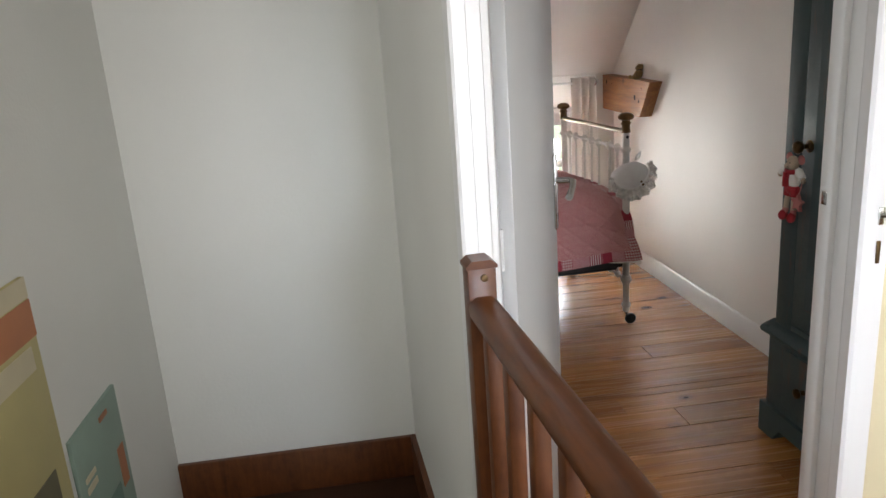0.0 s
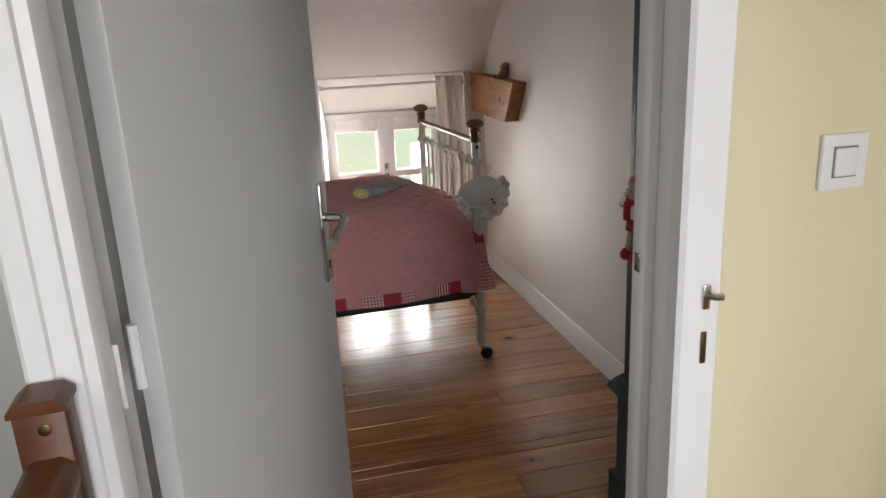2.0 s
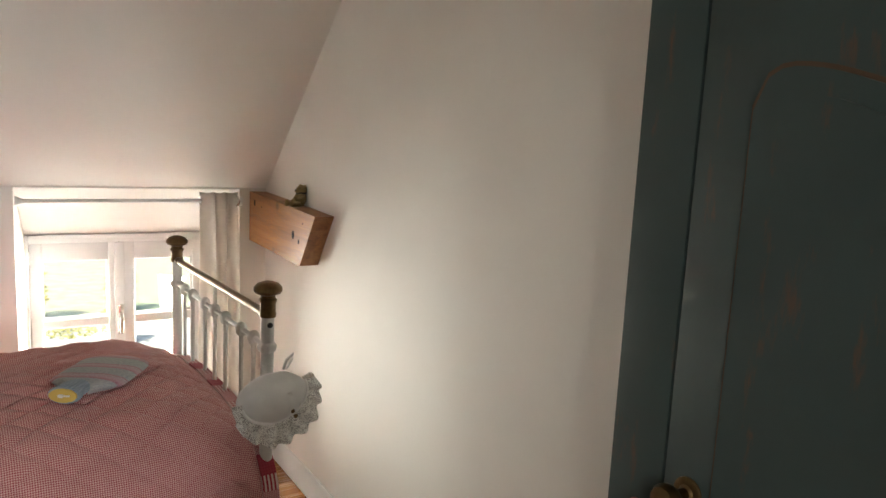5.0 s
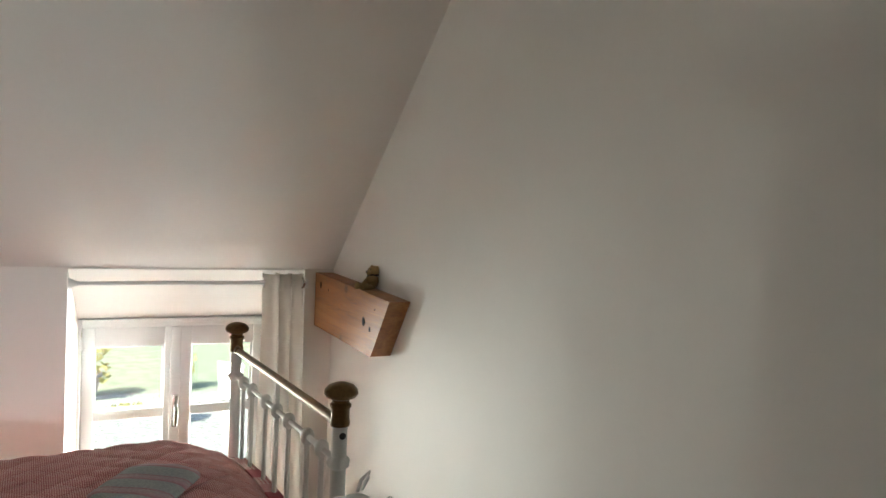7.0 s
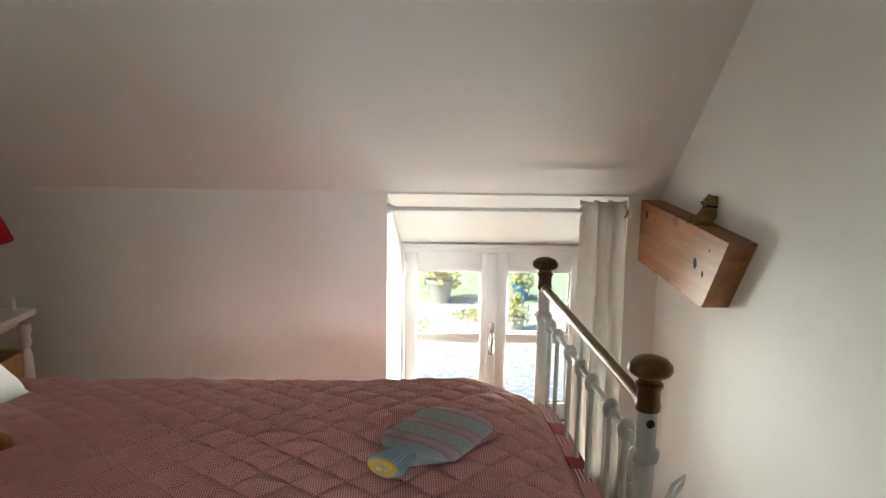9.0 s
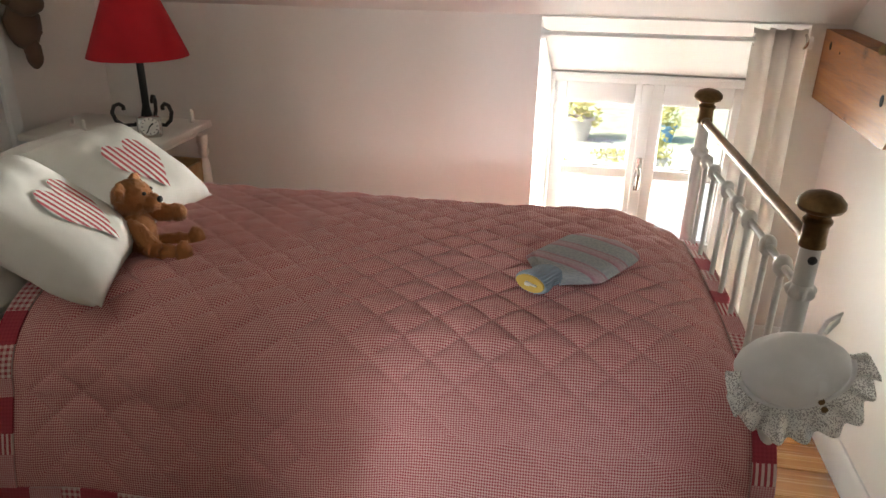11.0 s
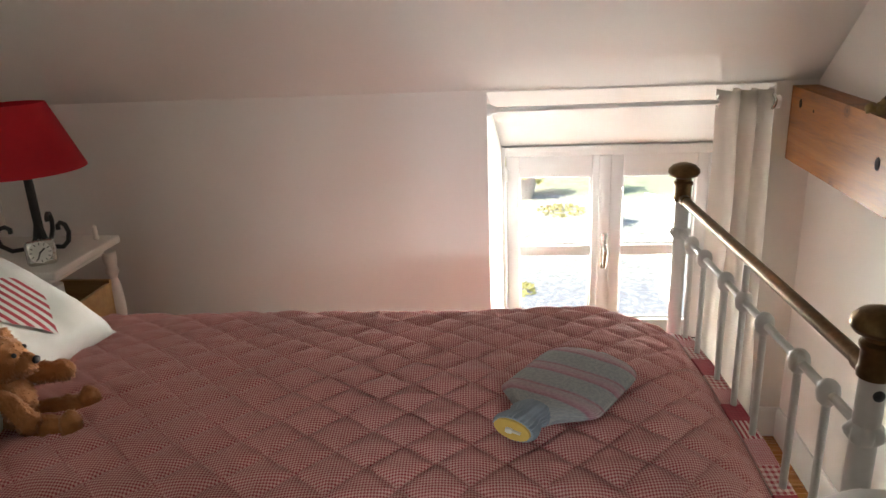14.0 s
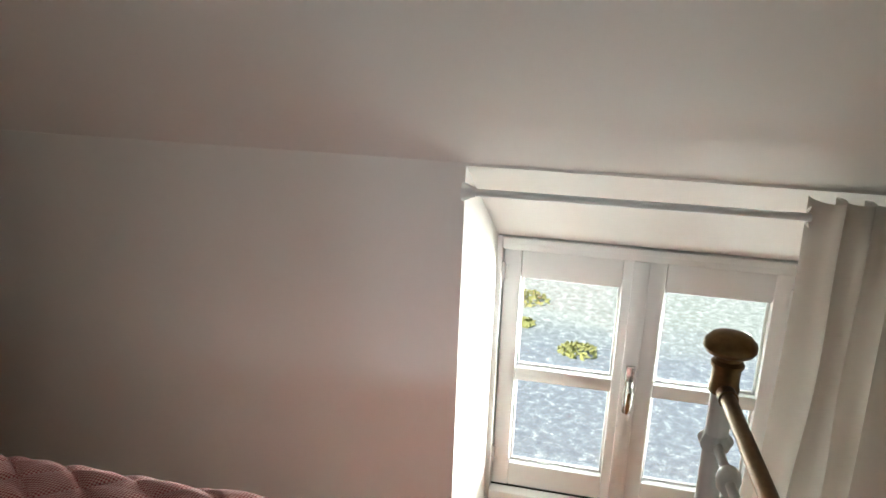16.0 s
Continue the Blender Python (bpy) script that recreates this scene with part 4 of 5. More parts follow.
def hot_water_bottle():
    d = thing("hot_water_bottle", "hot water bottle in a striped grey and pink knitted cover", "hot water bottle",
              Matrix.Translation((-0.362, 0.375, 0.750)) @ Matrix.Rotation(radians(58), 4, "Z"))

    def outline(t):
        # half width along the length, t from neck (0) to bottom (1)
        k = max(0.0, (t - 0.70) / 0.30)
        return (0.036 + 0.069 * smooth(0.0, 0.24, t)) * max(0.0, 1 - 0.93 * k ** 2.6) ** 0.5

    def skin(side):
        def at(u, v):
            a = 2 * u - 1
            w = outline(v)
            h = 0.019 * max(0.0, 1 - abs(a) ** 3) ** 0.6 * (1 - 0.75 * max(0.0, (v - 0.8) / 0.2) ** 2)
            return (-0.145 + 0.29 * v, a * w, 0.014 + side * h + 0.003 * noise.noise(Vector((u * 4, v * 4, side))))
        return at
    bm = sheet(18, 34, skin(1), uv=lambda u, v: (u * 0.2, v * 0.29))
    b2 = sheet(18, 34, skin(-1), uv=lambda u, v: (u * 0.2, v * 0.29))
    bmesh.ops.reverse_faces(b2, faces=b2.faces[:])
    join(bm, b2)
    bmesh.ops.remove_doubles(bm, verts=bm.verts[:], dist=0.0008)
    part("knitted_cover", bm, KNIT, d)
    nk = fluted([(0.74, -0.125), (0.92, -0.15), (0.80, -0.165), (0.92, -0.18), (1.0, -0.198), (0.95, -0.207)], 96, 24, 0.07)
    moved(nk, Matrix.Translation((0, 0, 0.021)) @ Matrix(((0, 0, 1, 0), (0.042, 0, 0, 0), (0, 0.023, 0, 0), (0, 0, 0, 1))))
    bmesh.ops.recalc_face_normals(nk, faces=nk.faces[:])
    part("neck", nk, KNIT_BLUE, d, "blue-grey ribbed knitted neck")
    part("funnel", prism([(0.036 * math.cos(k * math.pi / 12), 0.022 + 0.0185 * math.sin(k * math.pi / 12)) for k in range(24)], "x", -0.2125, -0.190), YELLOW_RUBBER, d, "yellow rubber mouth")
    st = part("stopper", box(-0.220, -0.211, -0.004, 0.010, 0.018, 0.027, 0.003), LINEN, d, "white stopper")
    part("stopper_tab", box(-0.218, -0.2125, -0.020, -0.004, 0.021, 0.025, 0.001), LINEN, st)


hot_water_bottle()


def bonnet():
    """A doll's bonnet with a lace frill, tied over the bed post."""
    d = thing("bonnet", "white cotton bonnet with a lace frill hung on the bed post", "bonnet",
              Matrix.Translation((-0.012, -0.075, 0.792)) @ Matrix.Rotation(radians(-14), 4, "Y"))
    b = bmesh.new()
    bmesh.ops.create_uvsphere(b, u_segments=36, v_segments=22, radius=1)
    for v in b.verts:
        x, y, z = v.co
        k = 1 + 0.05 * noise.noise(Vector((x * 2.5, y * 2.5, z * 2.5)))
        v.co = (0.092 * x * k, 0.062 * y * k, 0.070 * z * k * (1.0 if z < 0 else 0.82))
    part("crown", b, BONNET, d)

    def frill(u, v):
        a = math.pi * (0.95 + 1.16 * u)
        r = 1 + 0.50 * v * (0.45 + 0.55 * math.sin(math.pi * min(1, max(0, u))) ** 0.7)
        fold = 0.014 * v * math.sin(u * 62) + 0.006 * v * math.sin(u * 25 + 1)
        return (0.093 * math.cos(a) * r * 0.93, -0.032 - 0.012 * v + fold, 0.072 * math.sin(a) * (r + 0.30 * v) + 0.01)
    part("frill", sheet(150, 10, frill, 0.0012), LACE, d, "gathered see-through lace frill")
    part("hem_band", tube([(0.088 * math.cos(math.pi * (1.02 + 1.05 * k / 30)), -0.034, 0.068 * math.sin(math.pi * (1.02 + 1.05 * k / 30)) + 0.01) for k in range(31)], 0.004, 8), BONNET, d)
    for x, z in ((0.030, -0.036), (0.034, -0.052)):
        part("button", ball((x, -0.056, z), (0.006, 0.004, 0.006), n=10), BRASS, d, "small dark metal button")
    part("ribbon", sheet(4, 12, lambda u, v: (0.024 + 0.012 * u + 0.004 * math.sin(5 * v), -0.060 + 0.004 * math.sin(8 * v), 0.02 - 0.055 * v), 0.001), BONNET, d)
    part("loop", tube([(0.045, 0.0, 0.058), (0.060, 0.005, 0.078), (0.082, 0.006, 0.088), (0.078, 0.01, 0.074), (0.055, 0.0, 0.058)], 0.0065, 8, flat=0.5), BONNET, d)


bonnet()

# ---- beam in the corner ----
structure("beam_stub", prism([(YW + 0.05, 0.990), (YW + 0.05, 1.212), (1.0, 1.197), (0.616, 1.180), (0.622, 1.172), (0.760, 0.974), (0.775, 0.972), (1.1, 0.982)], "x", 0.381, XR + 0.01), BEAM_WOOD, "sawn pine beam end fixed along the wall", "beam")
for y, z, r in ((1.315, 1.165, 0.013), (0.835, 1.085, 0.016), (0.775, 1.066, 0.009), (1.22, 1.155, 0.004), (0.735, 1.140, 0.004)):
    solo("bolt", lathe([(r, 0), (r, 0.0015), (r * 0.6, 0.002)], 14), GAP, "dark sunken bolt in the beam", "bolt", group="beam bolts",
         m=Matrix.Translation((0.3815, y, z)) @ Matrix.Rotation(radians(-90), 4, "Y") @ Matrix.Diagonal((1.0, 0.75, 1, 1)))


# ---- curtain ----
def curtain():
    d = thing("curtain", "off-white gathered curtain on a white rod", "curtain")
    part("rod", tube([(-0.535, 1.352, 1.168), (0.333, 1.352, 1.172)], 0.0085, 12), WHITE, d, "white curtain rod")
    for x, s in ((-0.538, 1), (0.333, -1)):
        part("rod_end", lathe([(0.020, 0), (0.019, 0.008), (0.012, 0.022), (0.0105, 0.03)], 16, m=Matrix.Translation((x, 1.352, 1.168)) @ Matrix.Rotation(radians(90 * s), 4, "Y")), WHITE, d)

    def cl(u, v):
        z = 1.208 - 1.13 * v
        hang = smooth(0.0, 0.25, v)
        x = 0.243 + (u - 0.5) * (0.150 + 0.035 * smooth(0.1, 0.9, v)) + 0.012 * v
        a = u * math.pi * 2 * 3.0 + 2.2 + 0.35 * hang * math.sin(3.1 * v + 4 * u)
        f = (0.034 + 0.010 * math.sin(4.3 * u + 1)) * (1 - 0.25 * v)
        y = 1.352 + f * math.sin(a) + 0.010 * noise.noise(Vector((u * 5, v * 2.2, 1))) + 0.004 * noise.noise(Vector((u * 14, v * 5, 7)))
        return (x + 0.016 * math.cos(a) * (1 - 0.35 * v) + 0.010 * noise.noise(Vector((u * 3, v * 3, 4))) * hang, y, z)
    part("drape", sheet(150, 60, cl, 0.002), CURTAIN, d)
    for x, turn in ((0.167, -62), (0.226, -58), (0.262, 60), (0.302, -60)):
        m = Matrix.Translation((x, 1.345, 1.172)) @ Matrix.Rotation(radians(turn), 4, "Z")
        ring = tube([m @ Vector((0.023 * math.cos(q), 0, 0.023 * math.sin(q))) for q in [k * math.pi / 12 for k in range(25)]], 0.005, 8)
        part("eyelet", ring, CHROME, d, "chrome eyelet ring")


curtain()


# ---- bedside table ----
def bedside_table():
    d = thing("bedside_table", "small cream painted table with turned legs by the bed head", "side table", Matrix.Translation((-1.93, 0.985, 0)))
    part("tabletop", box(-0.27, 0.245, -0.18, 0.160, 0.822, 0.846, 0.006, seg=2), TABLE_WHITE, d)
    part("apron", box(-0.24, 0.205, -0.15, 0.125, 0.795, 0.822, 0.002), TABLE_WHITE, d)
    prof = [(0.015, 0.0), (0.017, 0.03), (0.013, 0.06), (0.018, 0.16), (0.013, 0.30), (0.017, 0.34), (0.021, 0.36), (0.017, 0.39), (0.012, 0.44), (0.015, 0.52), (0.022, 0.62), (0.019, 0.69), (0.012, 0.715), (0.021, 0.735), (0.016, 0.755), (0.021, 0.77), (0.021, 0.80)]
    for x in (-0.235, 0.215):
        for y in (-0.145, 0.130):
            part("leg", lathe(prof, 16, m=Matrix.Translation((x, y, 0))), TABLE_WHITE, d)
    part("shelf", box(-0.25, 0.23, -0.16, 0.145, 0.52, 0.54, 0.003), TABLE_WHITE, d)


bedside_table()


def crate():
    d = thing("wooden_crate", "open pale pine crate on the shelf of the bedside table", "crate", Matrix.Translation((-1.90, 0.985, 0.541)))
    part("bottom", box(-0.19, 0.185, -0.125, 0.115, 0.0, 0.010), CRATE_WOOD, d)
    for y in (-0.125, 0.103):
        part("side", prism([(-0.19, 0), (0.185, 0), (0.185, 0.175), (-0.05, 0.175), (-0.19, 0.12)], "y", y, y + 0.012), CRATE_WOOD, d)
    for x in (-0.19, 0.173):
        part("end", box(x, x + 0.012, -0.113, 0.103, 0.010, 0.165, 0.001), CRATE_WOOD, d)


crate()


def table_lamp():
    d = thing("table_lamp", "black iron table lamp with a red shade", "lamp", Matrix.Translation((-1.855, 1.02, 0.846)))
    part("stem", tube([(0, 0, 0.03), (0, 0, 0.26)], 0.0125, 12), BLACK_IRON, d)
    part("bulb_holder", lathe([(0.014, 0.26), (0.017, 0.265), (0.017, 0.30), (0.010, 0.31)], 14), BLACK_IRON, d)
    for k in range(3):
        a = radians(-14 + 120 * k)
        pts = [(0.006, 0.075), (0.018, 0.030), (0.045, 0.012), (0.080, 0.014), (0.104, 0.034), (0.112, 0.062), (0.102, 0.084), (0.086, 0.088), (0.074, 0.078), (0.074, 0.066)]
        part("scroll_foot", tube([(r * math.cos(a), r * math.sin(a), z - 0.004) for r, z in pts], 0.0068, 8), BLACK_IRON, d, "curled black iron foot")
    b = bmesh.new()
    n = 40
    rings = [[b.verts.new((r * math.cos(2 * math.pi * i / n), r * math.sin(2 * math.pi * i / n), z)) for i in range(n)] for r, z in ((0.160, 0.236), (0.163, 0.236), (0.0865, 0.424), (0.0835, 0.424))]
    for p, q in zip(rings, rings[1:] + rings[:1]):
        for i in range(n):
            b.faces.new((p[i], p[(i + 1) % n], q[(i + 1) % n], q[i]))
    bmesh.ops.recalc_face_normals(b, faces=b.faces[:])
    part("shade", b, RED_SHADE, d, "red cotton cone shade")
    part("shade_ring", tube([(0.0, 0, 0.30), (0.0, 0, 0.405)], 0.003, 6, bm=tube([(-0.084, 0, 0.405), (0.084, 0, 0.405)], 0.002, 6)), CHROME, d)


table_lamp()


def alarm_clock():
    d = thing("alarm_clock", "small silver alarm clock with a white dial", "clock", Matrix.Translation((-1.755, 0.868, 0.846)) @ Matrix.Rotation(radians(32), 4, "Z") @ Matrix.Rotation(radians(-14), 4, "X"))
    part("case", box(-0.038, 0.038, -0.018, 0.022, 0.0, 0.070, 0.013, seg=4), CHROME, d)
    part("dial", lathe([(0.0285, 0), (0.0285, 0.002)], 30, m=Matrix.Translation((0, -0.0185, 0.036)) @ Matrix.Rotation(radians(90), 4, "X")), LINEN, d, "white clock dial")
    ticks = bmesh.new()
    for k in range(12):
        a = k * math.pi / 6
        box(-0.0011, 0.0011, -0.0214, -0.0208, 0.020, 0.0265, bm=ticks)
        bmesh.ops.rotate(ticks, verts=ticks.verts[-8:], cent=(0, 0, 0), matrix=Matrix.Rotation(a, 3, "Y"))
    part("tick_marks", moved(ticks, Matrix.Translation((0, 0, 0.036))), BLACK_IRON, d)
    for ang, ln, wd in ((50, 0.015, 0.0022), (205, 0.022, 0.0016)):
        hb = box(-wd, wd, -0.0226, -0.0216, -0.003, ln)
        part("clock_hand", moved(hb, Matrix.Translation((0, 0, 0.036)) @ Matrix.Rotation(radians(ang), 4, "Y")), BLACK_IRON, d)


alarm_clock()
for x, y, h in ((-1.735, 1.10, 0.045), (-2.02, 0.90, 0.04), (-2.10, 0.95, 0.035)):
    solo("trinket", lathe([(0.008, 0), (0.010, 0.004), (0.006, h * 0.3), (0.009, h * 0.55), (0.006, h * 0.75), (0.008, h * 0.88), (0.003, h)], 12), TABLE_WHITE, "tiny white ornament on the bedside table", "ornament", group="ornaments", m=Matrix.Translation((x, y, 0.846)))


def wall_cupboard():
    d = thing("wall_cupboard", "white painted cupboard front set in the wall behind the bed", "cupboard")
    part("stile", box(XL, XL + 0.03, 0.815, 0.865, 0.12, 1.55, 0.005), WHITE, d)
    part("door_panel", box(XL, XL + 0.016, 0.20, 0.812, 0.12, 1.55, 0.004), WHITE, d)
    part("stile", box(XL, XL + 0.03, 0.15, 0.20, 0.12, 1.55, 0.005), WHITE, d)


wall_cupboard()


def hanging_toy():
    bm = ball((0, 0, 0), (0.05, 0.06, 0.075), None, 20)
    ball((0.035, -0.01, 0.075), (0.05, 0.055, 0.05), bm, 20)
    for k in range(7):
        a = k * 0.9
        ball((0.03 * math.cos(a) + 0.01, 0.05 * math.sin(a), 0.085), (0.022, 0.03, 0.022), bm, 12)
    ball((0.02, 0.0, -0.09), (0.03, 0.022, 0.05), bm, 14)
    bm.normal_update()
    furry(bm, 0.006, 40)
    solo("soft_toy", bm, BROWN_PLUSH, "brown soft toy hanging on the wall above the bedside table", "soft toy", m=Matrix.Translation((XL + 0.055, 0.925, 1.18)))


hanging_toy()


# ---- armoire ----
def armoire():
    fx, y0, y1 = 0.097, -1.815, -1.149
    d = thing("armoire", "tall dark blue-green painted armoire with worn edges", "wardrobe")
    part("carcass", box(fx + 0.022, XR - 0.018, y0, y1, 0.40, 1.74, 0.003), GREEN, d)
    part("base_cabinet", box(fx - 0.012, XR - 0.018, y0 - 0.0, y1 + 0.012, 0.10, 0.385, 0.004), GREEN, d)
    part("waist_moulding", prism([(fx + 0.02, 0.425), (fx - 0.01, 0.415), (fx - 0.030, 0.405), (fx - 0.036, 0.395), (fx - 0.030, 0.385), (fx + 0.02, 0.385)], "y", y0, y1 + 0.035), GREEN, d)
    part("waist_moulding", box(fx - 0.03, XR - 0.018, y1, y1 + 0.034, 0.387, 0.412, 0.008), GREEN, d)
    part("plinth", prism([(y0, 0.0), (y0, 0.115), (y1 + 0.025, 0.115), (y1 + 0.025, 0.0), (y1 - 0.06, 0.0), (y1 - 0.10, 0.05), (y0 + 0.12, 0.05), (y0 + 0.08, 0.0)], "x", fx - 0.028, fx + 0.02), GREEN, d)
    part("plinth_side", box(fx + 0.02, XR - 0.02, y1 - 0.005, y1 + 0.022, 0.0, 0.115, 0.004), GREEN, d)
    part("cornice", prism([(fx + 0.03, 1.70), (fx - 0.004, 1.705), (fx - 0.015, 1.73), (fx - 0.04, 1.755), (fx - 0.055, 1.785), (fx - 0.055, 1.80), (fx + 0.03, 1.80)], "y", y0, y1 + 0.05), GREEN, d)
    part("cornice_side", box(fx + 0.03, XR - 0.018, y1, y1 + 0.045, 1.735, 1.80, 0.012), GREEN, d)
    part("top_board", box(fx - 0.05, XR - 0.018, y0, y1 + 0.045, 1.80, 1.815, 0.004), GREEN, d)
    part("stile", box(fx, fx + 0.024, y1 - 0.088, y1, 0.425, 1.705, 0.003), GREEN, d)
    part("stile", box(fx, fx + 0.024, y0, y0 + 0.07, 0.425, 1.705, 0.003), GREEN, d)
    part("rail", box(fx, fx + 0.024, y0 + 0.07, y1 - 0.088, 1.655, 1.705, 0.003), GREEN, d)
    part("rail", box(fx, fx + 0.024, y0 + 0.07, y1 - 0.088, 0.425, 0.445, 0.003), GREEN, d)
    a, b = y0 + 0.074, y1 - 0.092
    door = part("door", box(fx - 0.002, fx + 0.022, a, b, 0.449, 1.651, 0.004), GREEN, d, "panelled blue-green door")
    # raised panel with a shaped head, in a worn groove
    def head(inset):
        pts = [(b - 0.075 - inset, 0.53 + inset), (a + 0.075 + inset, 0.53 + inset)]
        n = 24
        for k in range(n + 1):
            f = k / n
            y = a + 0.075 + inset + (b - a - 0.15 - 2 * inset) * f
            g = min(1.0, min(f, 1 - f) / 0.12)
            z = 1.515 - inset + 0.045 * math.sqrt(max(0.0, 1 - (1 - g) ** 2)) - 0.03 * math.sin(math.pi * f) ** 4
            pts.append((y, z))
        return pts
    part("groove", prism(head(-0.006), "x", fx - 0.0035, fx + 0.002), GREEN_GROOVE, door, "worn brown edge of the panel")
    part("panel", prism(head(0.0), "x", fx - 0.010, fx + 0.0), GREEN, door)
    part("raised_field", prism(head(0.03), "x", fx - 0.015, fx - 0.009), GREEN, door)
    kn = part("knob", lathe([(0.0, 0.0), (0.011, 0.0), (0.012, 0.004), (0.008, 0.008), (0.008, 0.022), (0.014, 0.028), (0.019, 0.034), (0.0205, 0.042), (0.017, 0.049), (0.008, 0.053), (0.0, 0.054)], 20, m=Matrix.Translation((fx - 0.002, -1.280, 1.056)) @ Matrix.Rotation(radians(-90), 4, "Y")), BRASS, door, "round tarnished brass knob")
    part("rosette", lathe([(0.020, 0), (0.020, 0.003), (0.016, 0.005)], 18, m=Matrix.Translation((fx - 0.002, -1.280, 1.056)) @ Matrix.Rotation(radians(-90), 4, "Y")), BRASS, kn)
    dr = part("drawer", box(fx - 0.022, fx, a, b, 0.15, 0.36, 0.006), GREEN, d, "deep blue-green drawer front")
    for y in (a + 0.12, b - 0.12):
        part("drawer_knob", lathe([(0.009, 0), (0.008, 0.014), (0.017, 0.022), (0.016, 0.030), (0.006, 0.034)], 16, m=Matrix.Translation((fx - 0.022, y, 0.255)) @ Matrix.Rotation(radians(-90), 4, "Y")), BRASS, dr)


armoire()


def rag_doll():
    """A rag mouse in red and white clothes on the armoire's knob: seen from the front, x across, z up, one mesh."""
    bm = ball((0, 0, -0.075), (0.033, 0.020, 0.042), None, 18)          # white shirt
    for s in (-1, 1):
        tube([(s * 0.025, -0.004, -0.050), (s * 0.045, -0.008, -0.058), (s * 0.056, -0.008, -0.068)], [0.014, 0.013, 0.012], 10, bm)
    n = len(bm.faces)
    bm.faces.ensure_lookup_table()
    ball((0, -0.008, -0.028), (0.024, 0.020, 0.026), bm, 16)            # head, paws, legs
    ball((-0.008, -0.022, -0.036), (0.011, 0.012, 0.010), bm, 12)
    for s in (-1, 1):
        ball((s * 0.060, -0.008, -0.074), (0.009, 0.008, 0.011), bm, 10)
        tube([(s * 0.014, 0, -0.125), (s * 0.018, -0.002, -0.155), (s * 0.020, -0.002, -0.185)], 0.0095, 10, bm)
    slot(bm, n, 1)
    n = len(bm.faces)
    ball((0, 0, -0.115), (0.034, 0.019, 0.020), bm, 16)                 # shorts, scarf, shoes
    for s in (-1, 1):
        tube([(s * 0.014, 0, -0.112), (s * 0.017, -0.001, -0.138)], [0.017, 0.016], 12, bm)
        ball((s * 0.022, -0.010, -0.208), (0.013, 0.017, 0.018), bm, 14)
    tube([(-0.024, -0.012, -0.052), (0.0, -0.026, -0.056), (0.024, -0.012, -0.052)], 0.008, 8, bm)
    tube([(-0.004, -0.026, -0.055), (-0.006, -0.025, -0.08), (-0.008, -0.023, -0.103)], 0.011, 8, bm)
    slot(bm, n, 2)
    n = len(bm.faces)
    for s in (-1, 1):
        ball((s * 0.030, 0.0, -0.012), (0.017, 0.006, 0.016), bm, 14)   # ears, socks
        tube([(s * 0.020, -0.002, -0.182), (s * 0.021, -0.003, -0.198)], 0.0105, 10, bm)
    star = [((0.030 if k % 2 == 0 else 0.015) * math.sin(k * math.pi / 5), (0.030 if k % 2 == 0 else 0.015) * math.cos(k * math.pi / 5)) for k in range(10)]
    moved_star = prism(star, "y", -0.006, 0.006)
    join(bm, moved(moved_star, Matrix.Translation((0.050, -0.012, -0.150))))
    tube([(0.058, -0.010, -0.080), (0.056, -0.012, -0.105), (0.050, -0.012, -0.122)], 0.002, 6, bm)
    slot(bm, n, 3)
    n = len(bm.faces)
    for s in (-1, 1):
        ball((s * 0.009, -0.027, -0.022), 0.0025, bm, 8)
        tube([(-0.008, -0.03, -0.035), (-0.008 + s * 0.016, -0.03, -0.034 - 0.002 * s)], 0.0008, 4, bm)
    tube([(0, 0.0, -0.004), (-0.004, -0.004, 0.006), (0, 0.0, 0.014), (0.004, 0.004, 0.006), (0, 0, -0.004)], 0.0014, 6, bm)
    slot(bm, n, 4)
    m = Matrix.Translation((0.062, -1.262, 1.030)) @ Matrix.Rotation(radians(-90 + 4), 4, "Z") @ Matrix.Rotation(radians(4), 4, "Y") @ Matrix.Diagonal((0.92, 0.92, 0.96, 1))
    return solo("rag_doll", bm, [LINEN, BEIGE, RED_CLOTH, TINY_RED, RUBBER], "red and white rag doll hanging from the armoire knob", "doll", m=m)


TINY_RED = cloth("red_checked_cloth", (0.34, 0.06, 0.06), (0.50, 0.24, 0.21), weave=300)
rag_doll()


# ---- landing ----
GREY = painted("rocker_gap_grey", (0.20, 0.195, 0.18), 0.6)
def light_switch():
    d = thing("light_switch", "square white light switch on the yellow wall", "light switch", Matrix.Translation((0.001, -1.976, 1.19)))
    part("plate", box(-0.04, 0.04, -0.009, 0.0, -0.042, 0.042, 0.003, seg=2), WHITE, d)
    # grey piece that imitates the shaded gap round the rocker by its colour
    part("surround", box(-0.021, 0.021, -0.0098, -0.008, -0.0235, 0.0235, 0.0005), GREY, d)
    part("rocker", box(-0.019, 0.019, -0.0135, -0.009, -0.021, 0.021, 0.003), WHITE, d)


light_switch()


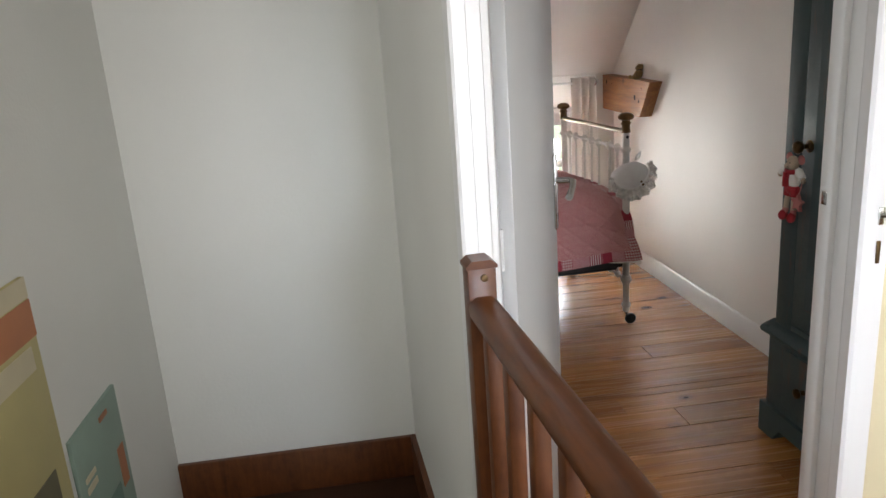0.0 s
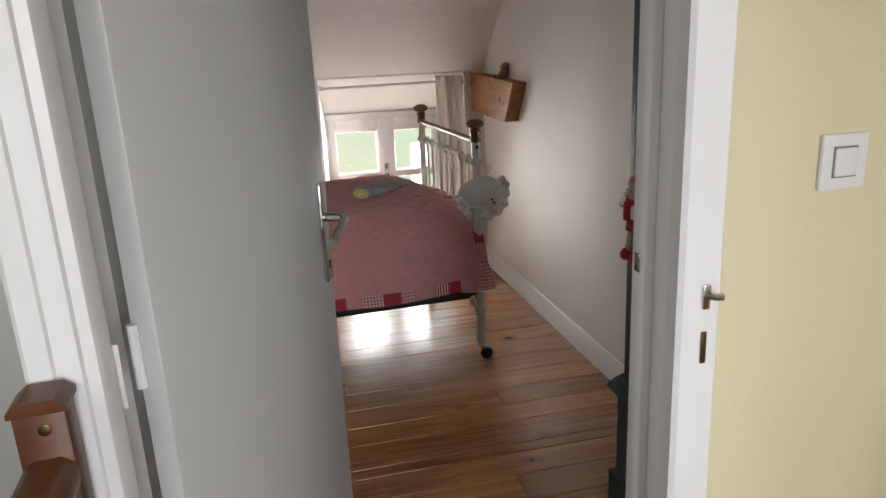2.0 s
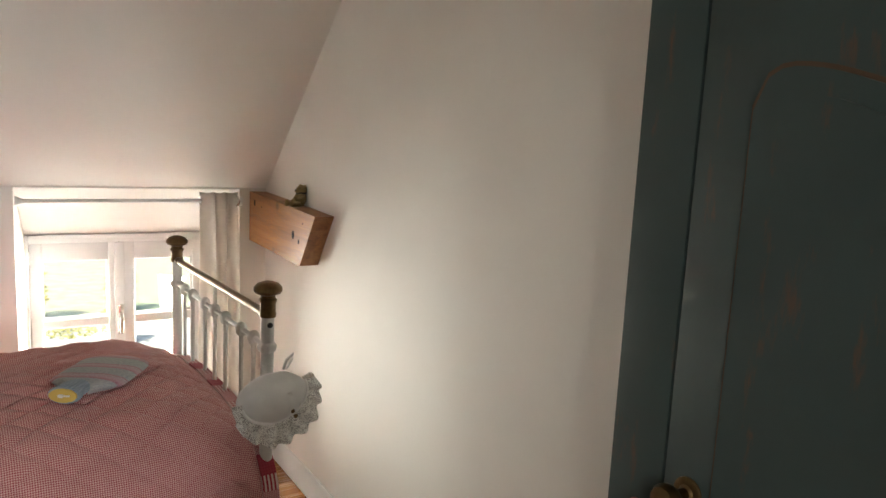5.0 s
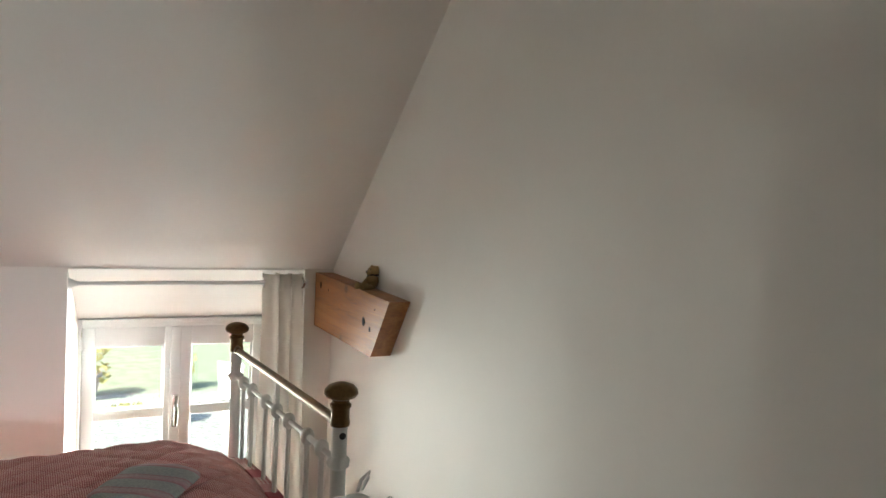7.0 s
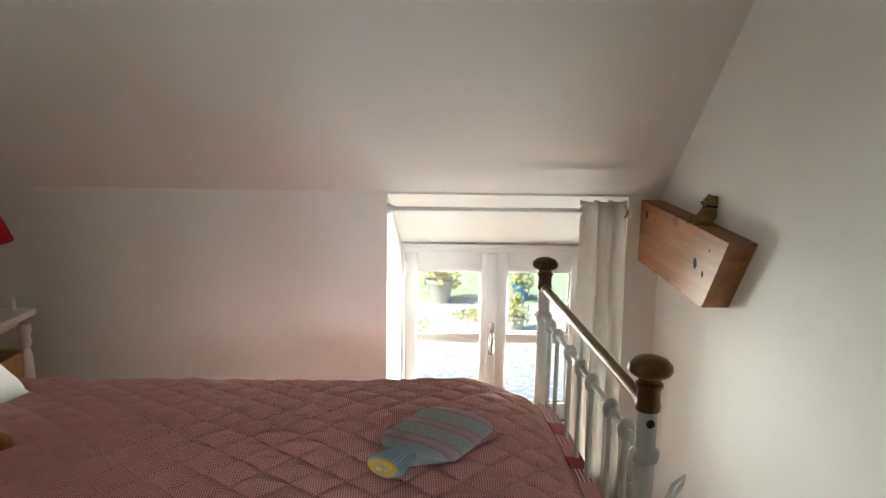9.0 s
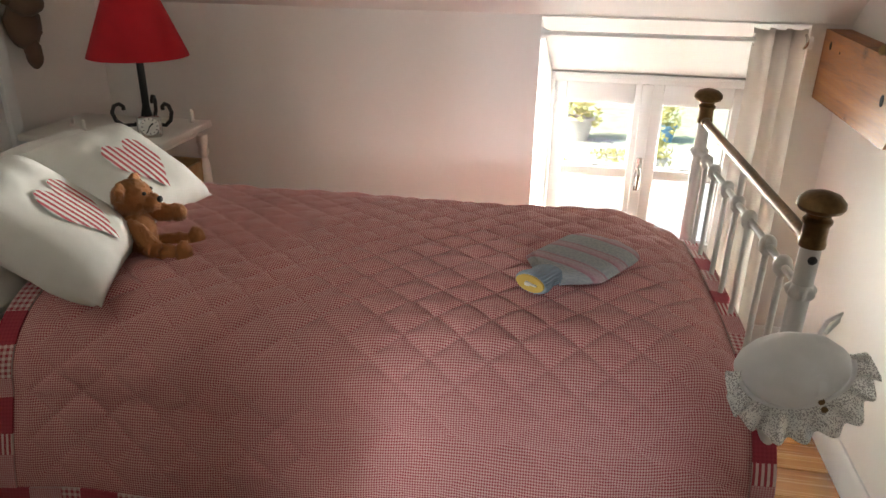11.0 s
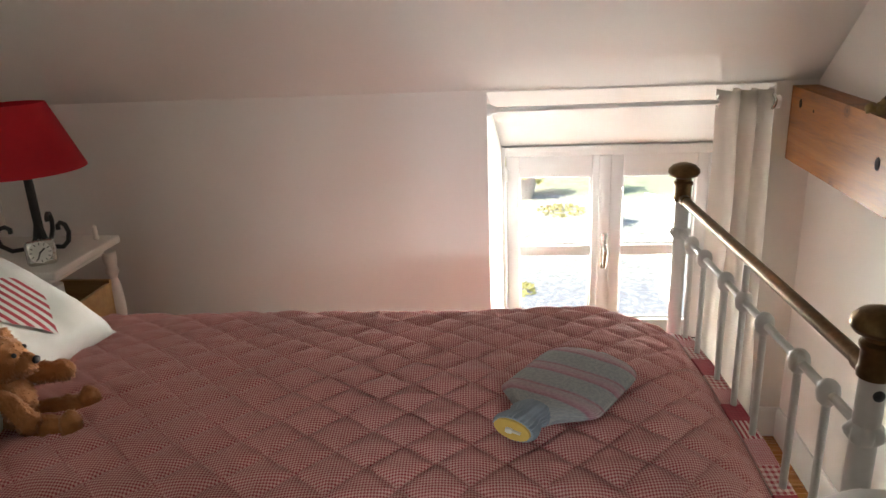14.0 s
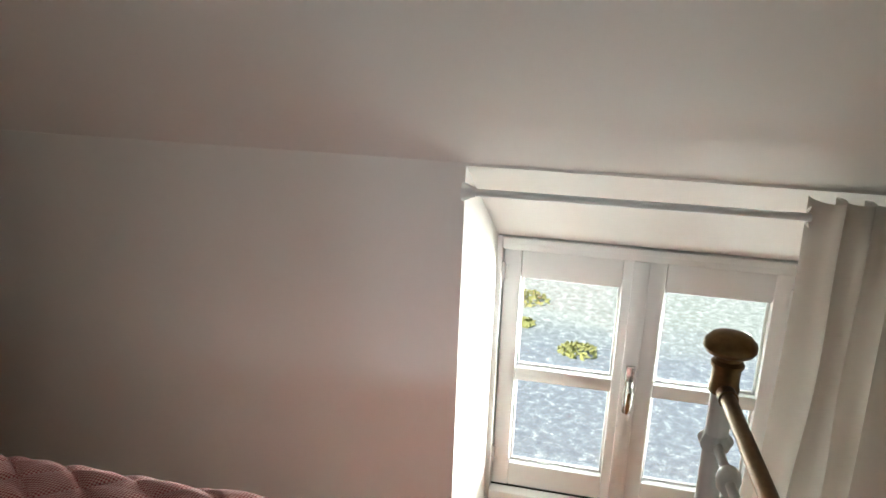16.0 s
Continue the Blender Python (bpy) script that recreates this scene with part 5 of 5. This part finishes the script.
def railing():
    turn = Matrix.Translation((-1.096, -2.074, 0)) @ Matrix.Rotation(radians(3.6), 4, "Z")
    d = thing("stair_railing", "dark stained wooden landing rail with square balusters", "railing", turn)
    nw = part("newel", box(-0.027, 0.027, -0.024, 0.022, 0.0, 1.024, 0.003), DARK_WOOD, d)
    part("newel_cap", prism([(-0.030, 1.024), (0.030, 1.024), (0.030, 1.030), (0.018, 1.040), (-0.018, 1.040), (-0.030, 1.030)], "y", -0.027, 0.025), DARK_WOOD, nw)
    part("bolt", lathe([(0.007, 0), (0.007, 0.003), (0.004, 0.004)], 14, m=Matrix.Translation((0.004, -0.024, 1.006)) @ Matrix.Rotation(radians(90), 4, "X")), BRASS, nw, "brass bolt head")
    rail = [(-0.020, 0.925), (-0.027, 0.934), (-0.029, 0.950), (-0.025, 0.962), (-0.014, 0.970), (0.014, 0.970), (0.025, 0.962), (0.029, 0.950), (0.027, 0.934), (0.020, 0.925)]
    part("handrail", prism(rail, "y", -0.74, -0.024), DARK_WOOD, d)
    part("rail_fillet", box(-0.014, 0.014, -0.74, -0.024, 0.908, 0.925, 0.002), DARK_WOOD, d)
    part("bottom_rail", box(-0.022, 0.022, -0.74, -0.024, 0.06, 0.10, 0.004), DARK_WOOD, d)
    y = -0.075
    while y > -0.70:
        part("baluster", box(-0.014, 0.014, y - 0.015, y + 0.015, 0.10, 0.909, 0.003), DARK_WOOD, d)
        y -= 0.132
    part("post", box(-0.03, 0.03, -0.80, -0.74, 0, 1.0, 0.004), DARK_WOOD, d)


railing()


def painted_board(y0, y1, z0, z1, base, patches, label):
    d = thing("painted_board", label, "painting", group="boards on the stair wall")
    x = -2.08
    part("board", box(x, x + 0.012, y0, y1, z0, z1, 0.002), base, d)
    for k, (a, b, c, e, mt) in enumerate(patches):
        part("painted_shape", box(x + 0.0121, x + 0.0135 + 0.0004 * k, y0 + (y1 - y0) * a, y0 + (y1 - y0) * b, z0 + (z1 - z0) * c, z0 + (z1 - z0) * e), mt, d)


SAGE = painted("sage_paint", (0.26, 0.35, 0.29), 0.6, 0.2, 20)
SAGE_DARK = painted("deep_sage_paint", (0.15, 0.24, 0.19), 0.6, 0.25, 20)
RUST = painted("rust_paint", (0.40, 0.16, 0.07), 0.6, 0.3, 20)
OCHRE = painted("pale_ochre_paint", (0.50, 0.44, 0.20), 0.6, 0.15, 20)
OLIVE = painted("olive_paint", (0.13, 0.12, 0.07), 0.6, 0.4, 25)
CREAMY = painted("cream_paint", (0.58, 0.52, 0.36), 0.6, 0.15, 20)
painted_board(-1.66, -1.325, 0.10, 0.553, SAGE, [(0.0, 0.72, 0.0, 0.42, SAGE_DARK), (0.78, 0.92, 0.35, 0.62, RUST), (0.15, 0.5, 0.05, 0.3, RUST), (0.1, 0.3, 0.62, 0.66, CREAMY), (0.1, 0.3, 0.69, 0.72, CREAMY), (0.55, 0.72, 0.90, 0.93, RUST)], "sage green painted board leaning on the stair wall")
painted_board(-2.10, -1.70, 0.30, 0.995, OCHRE, [(0.0, 1.0, 0.93, 1.0, CREAMY), (0.45, 1.0, 0.80, 0.925, RUST), (0.0, 0.85, 0.0, 0.35, OLIVE), (0.3, 0.9, 0.70, 0.78, CREAMY)], "ochre painted board with a dark motif on the stair wall")


# ---- floor boards ----
def boards(rows, x0, x1, seed, y0, y1):
    rnd = random.Random(seed)
    y = y1
    while y > y0 + 0.02:
        w = min(rnd.choice((0.126, 0.140, 0.140, 0.154)), y - y0)
        x = x0
        first = True
        while x < x1 - 0.01:
            ln = rnd.uniform(0.6, 1.8) if first else rnd.uniform(1.4, 2.3)
            first = False
            e = min(x1, x + ln)
            if x1 - e < 0.25:
                e = x1
            bm = box(0.0012, e - x - 0.0012, -w + 0.0012, -0.0012, -0.02, 0.0, 0.0008)
            ob = new("board", finish(bm, "board", PINE, False))
            ob.location = (x, y, -0.0009 * rnd.random())
            ob.parent = rows
            x = e
        y -= w


planks = thing("floor_boards", "varnished pine floor boards with dark knots", "floor", kind="structure")
boards(planks, XL, XR, 1, -0.78, YW)
boards(planks, -1.06, XR, 2, -1.90, -0.78)
boards(planks, -1.06, 2.12, 4, -2.90, -1.90)
boards(planks, -2.08, 2.12, 5, -5.4, -2.90)
boards(planks, XR + 0.14, 2.12, 6, -1.90, 1.0)
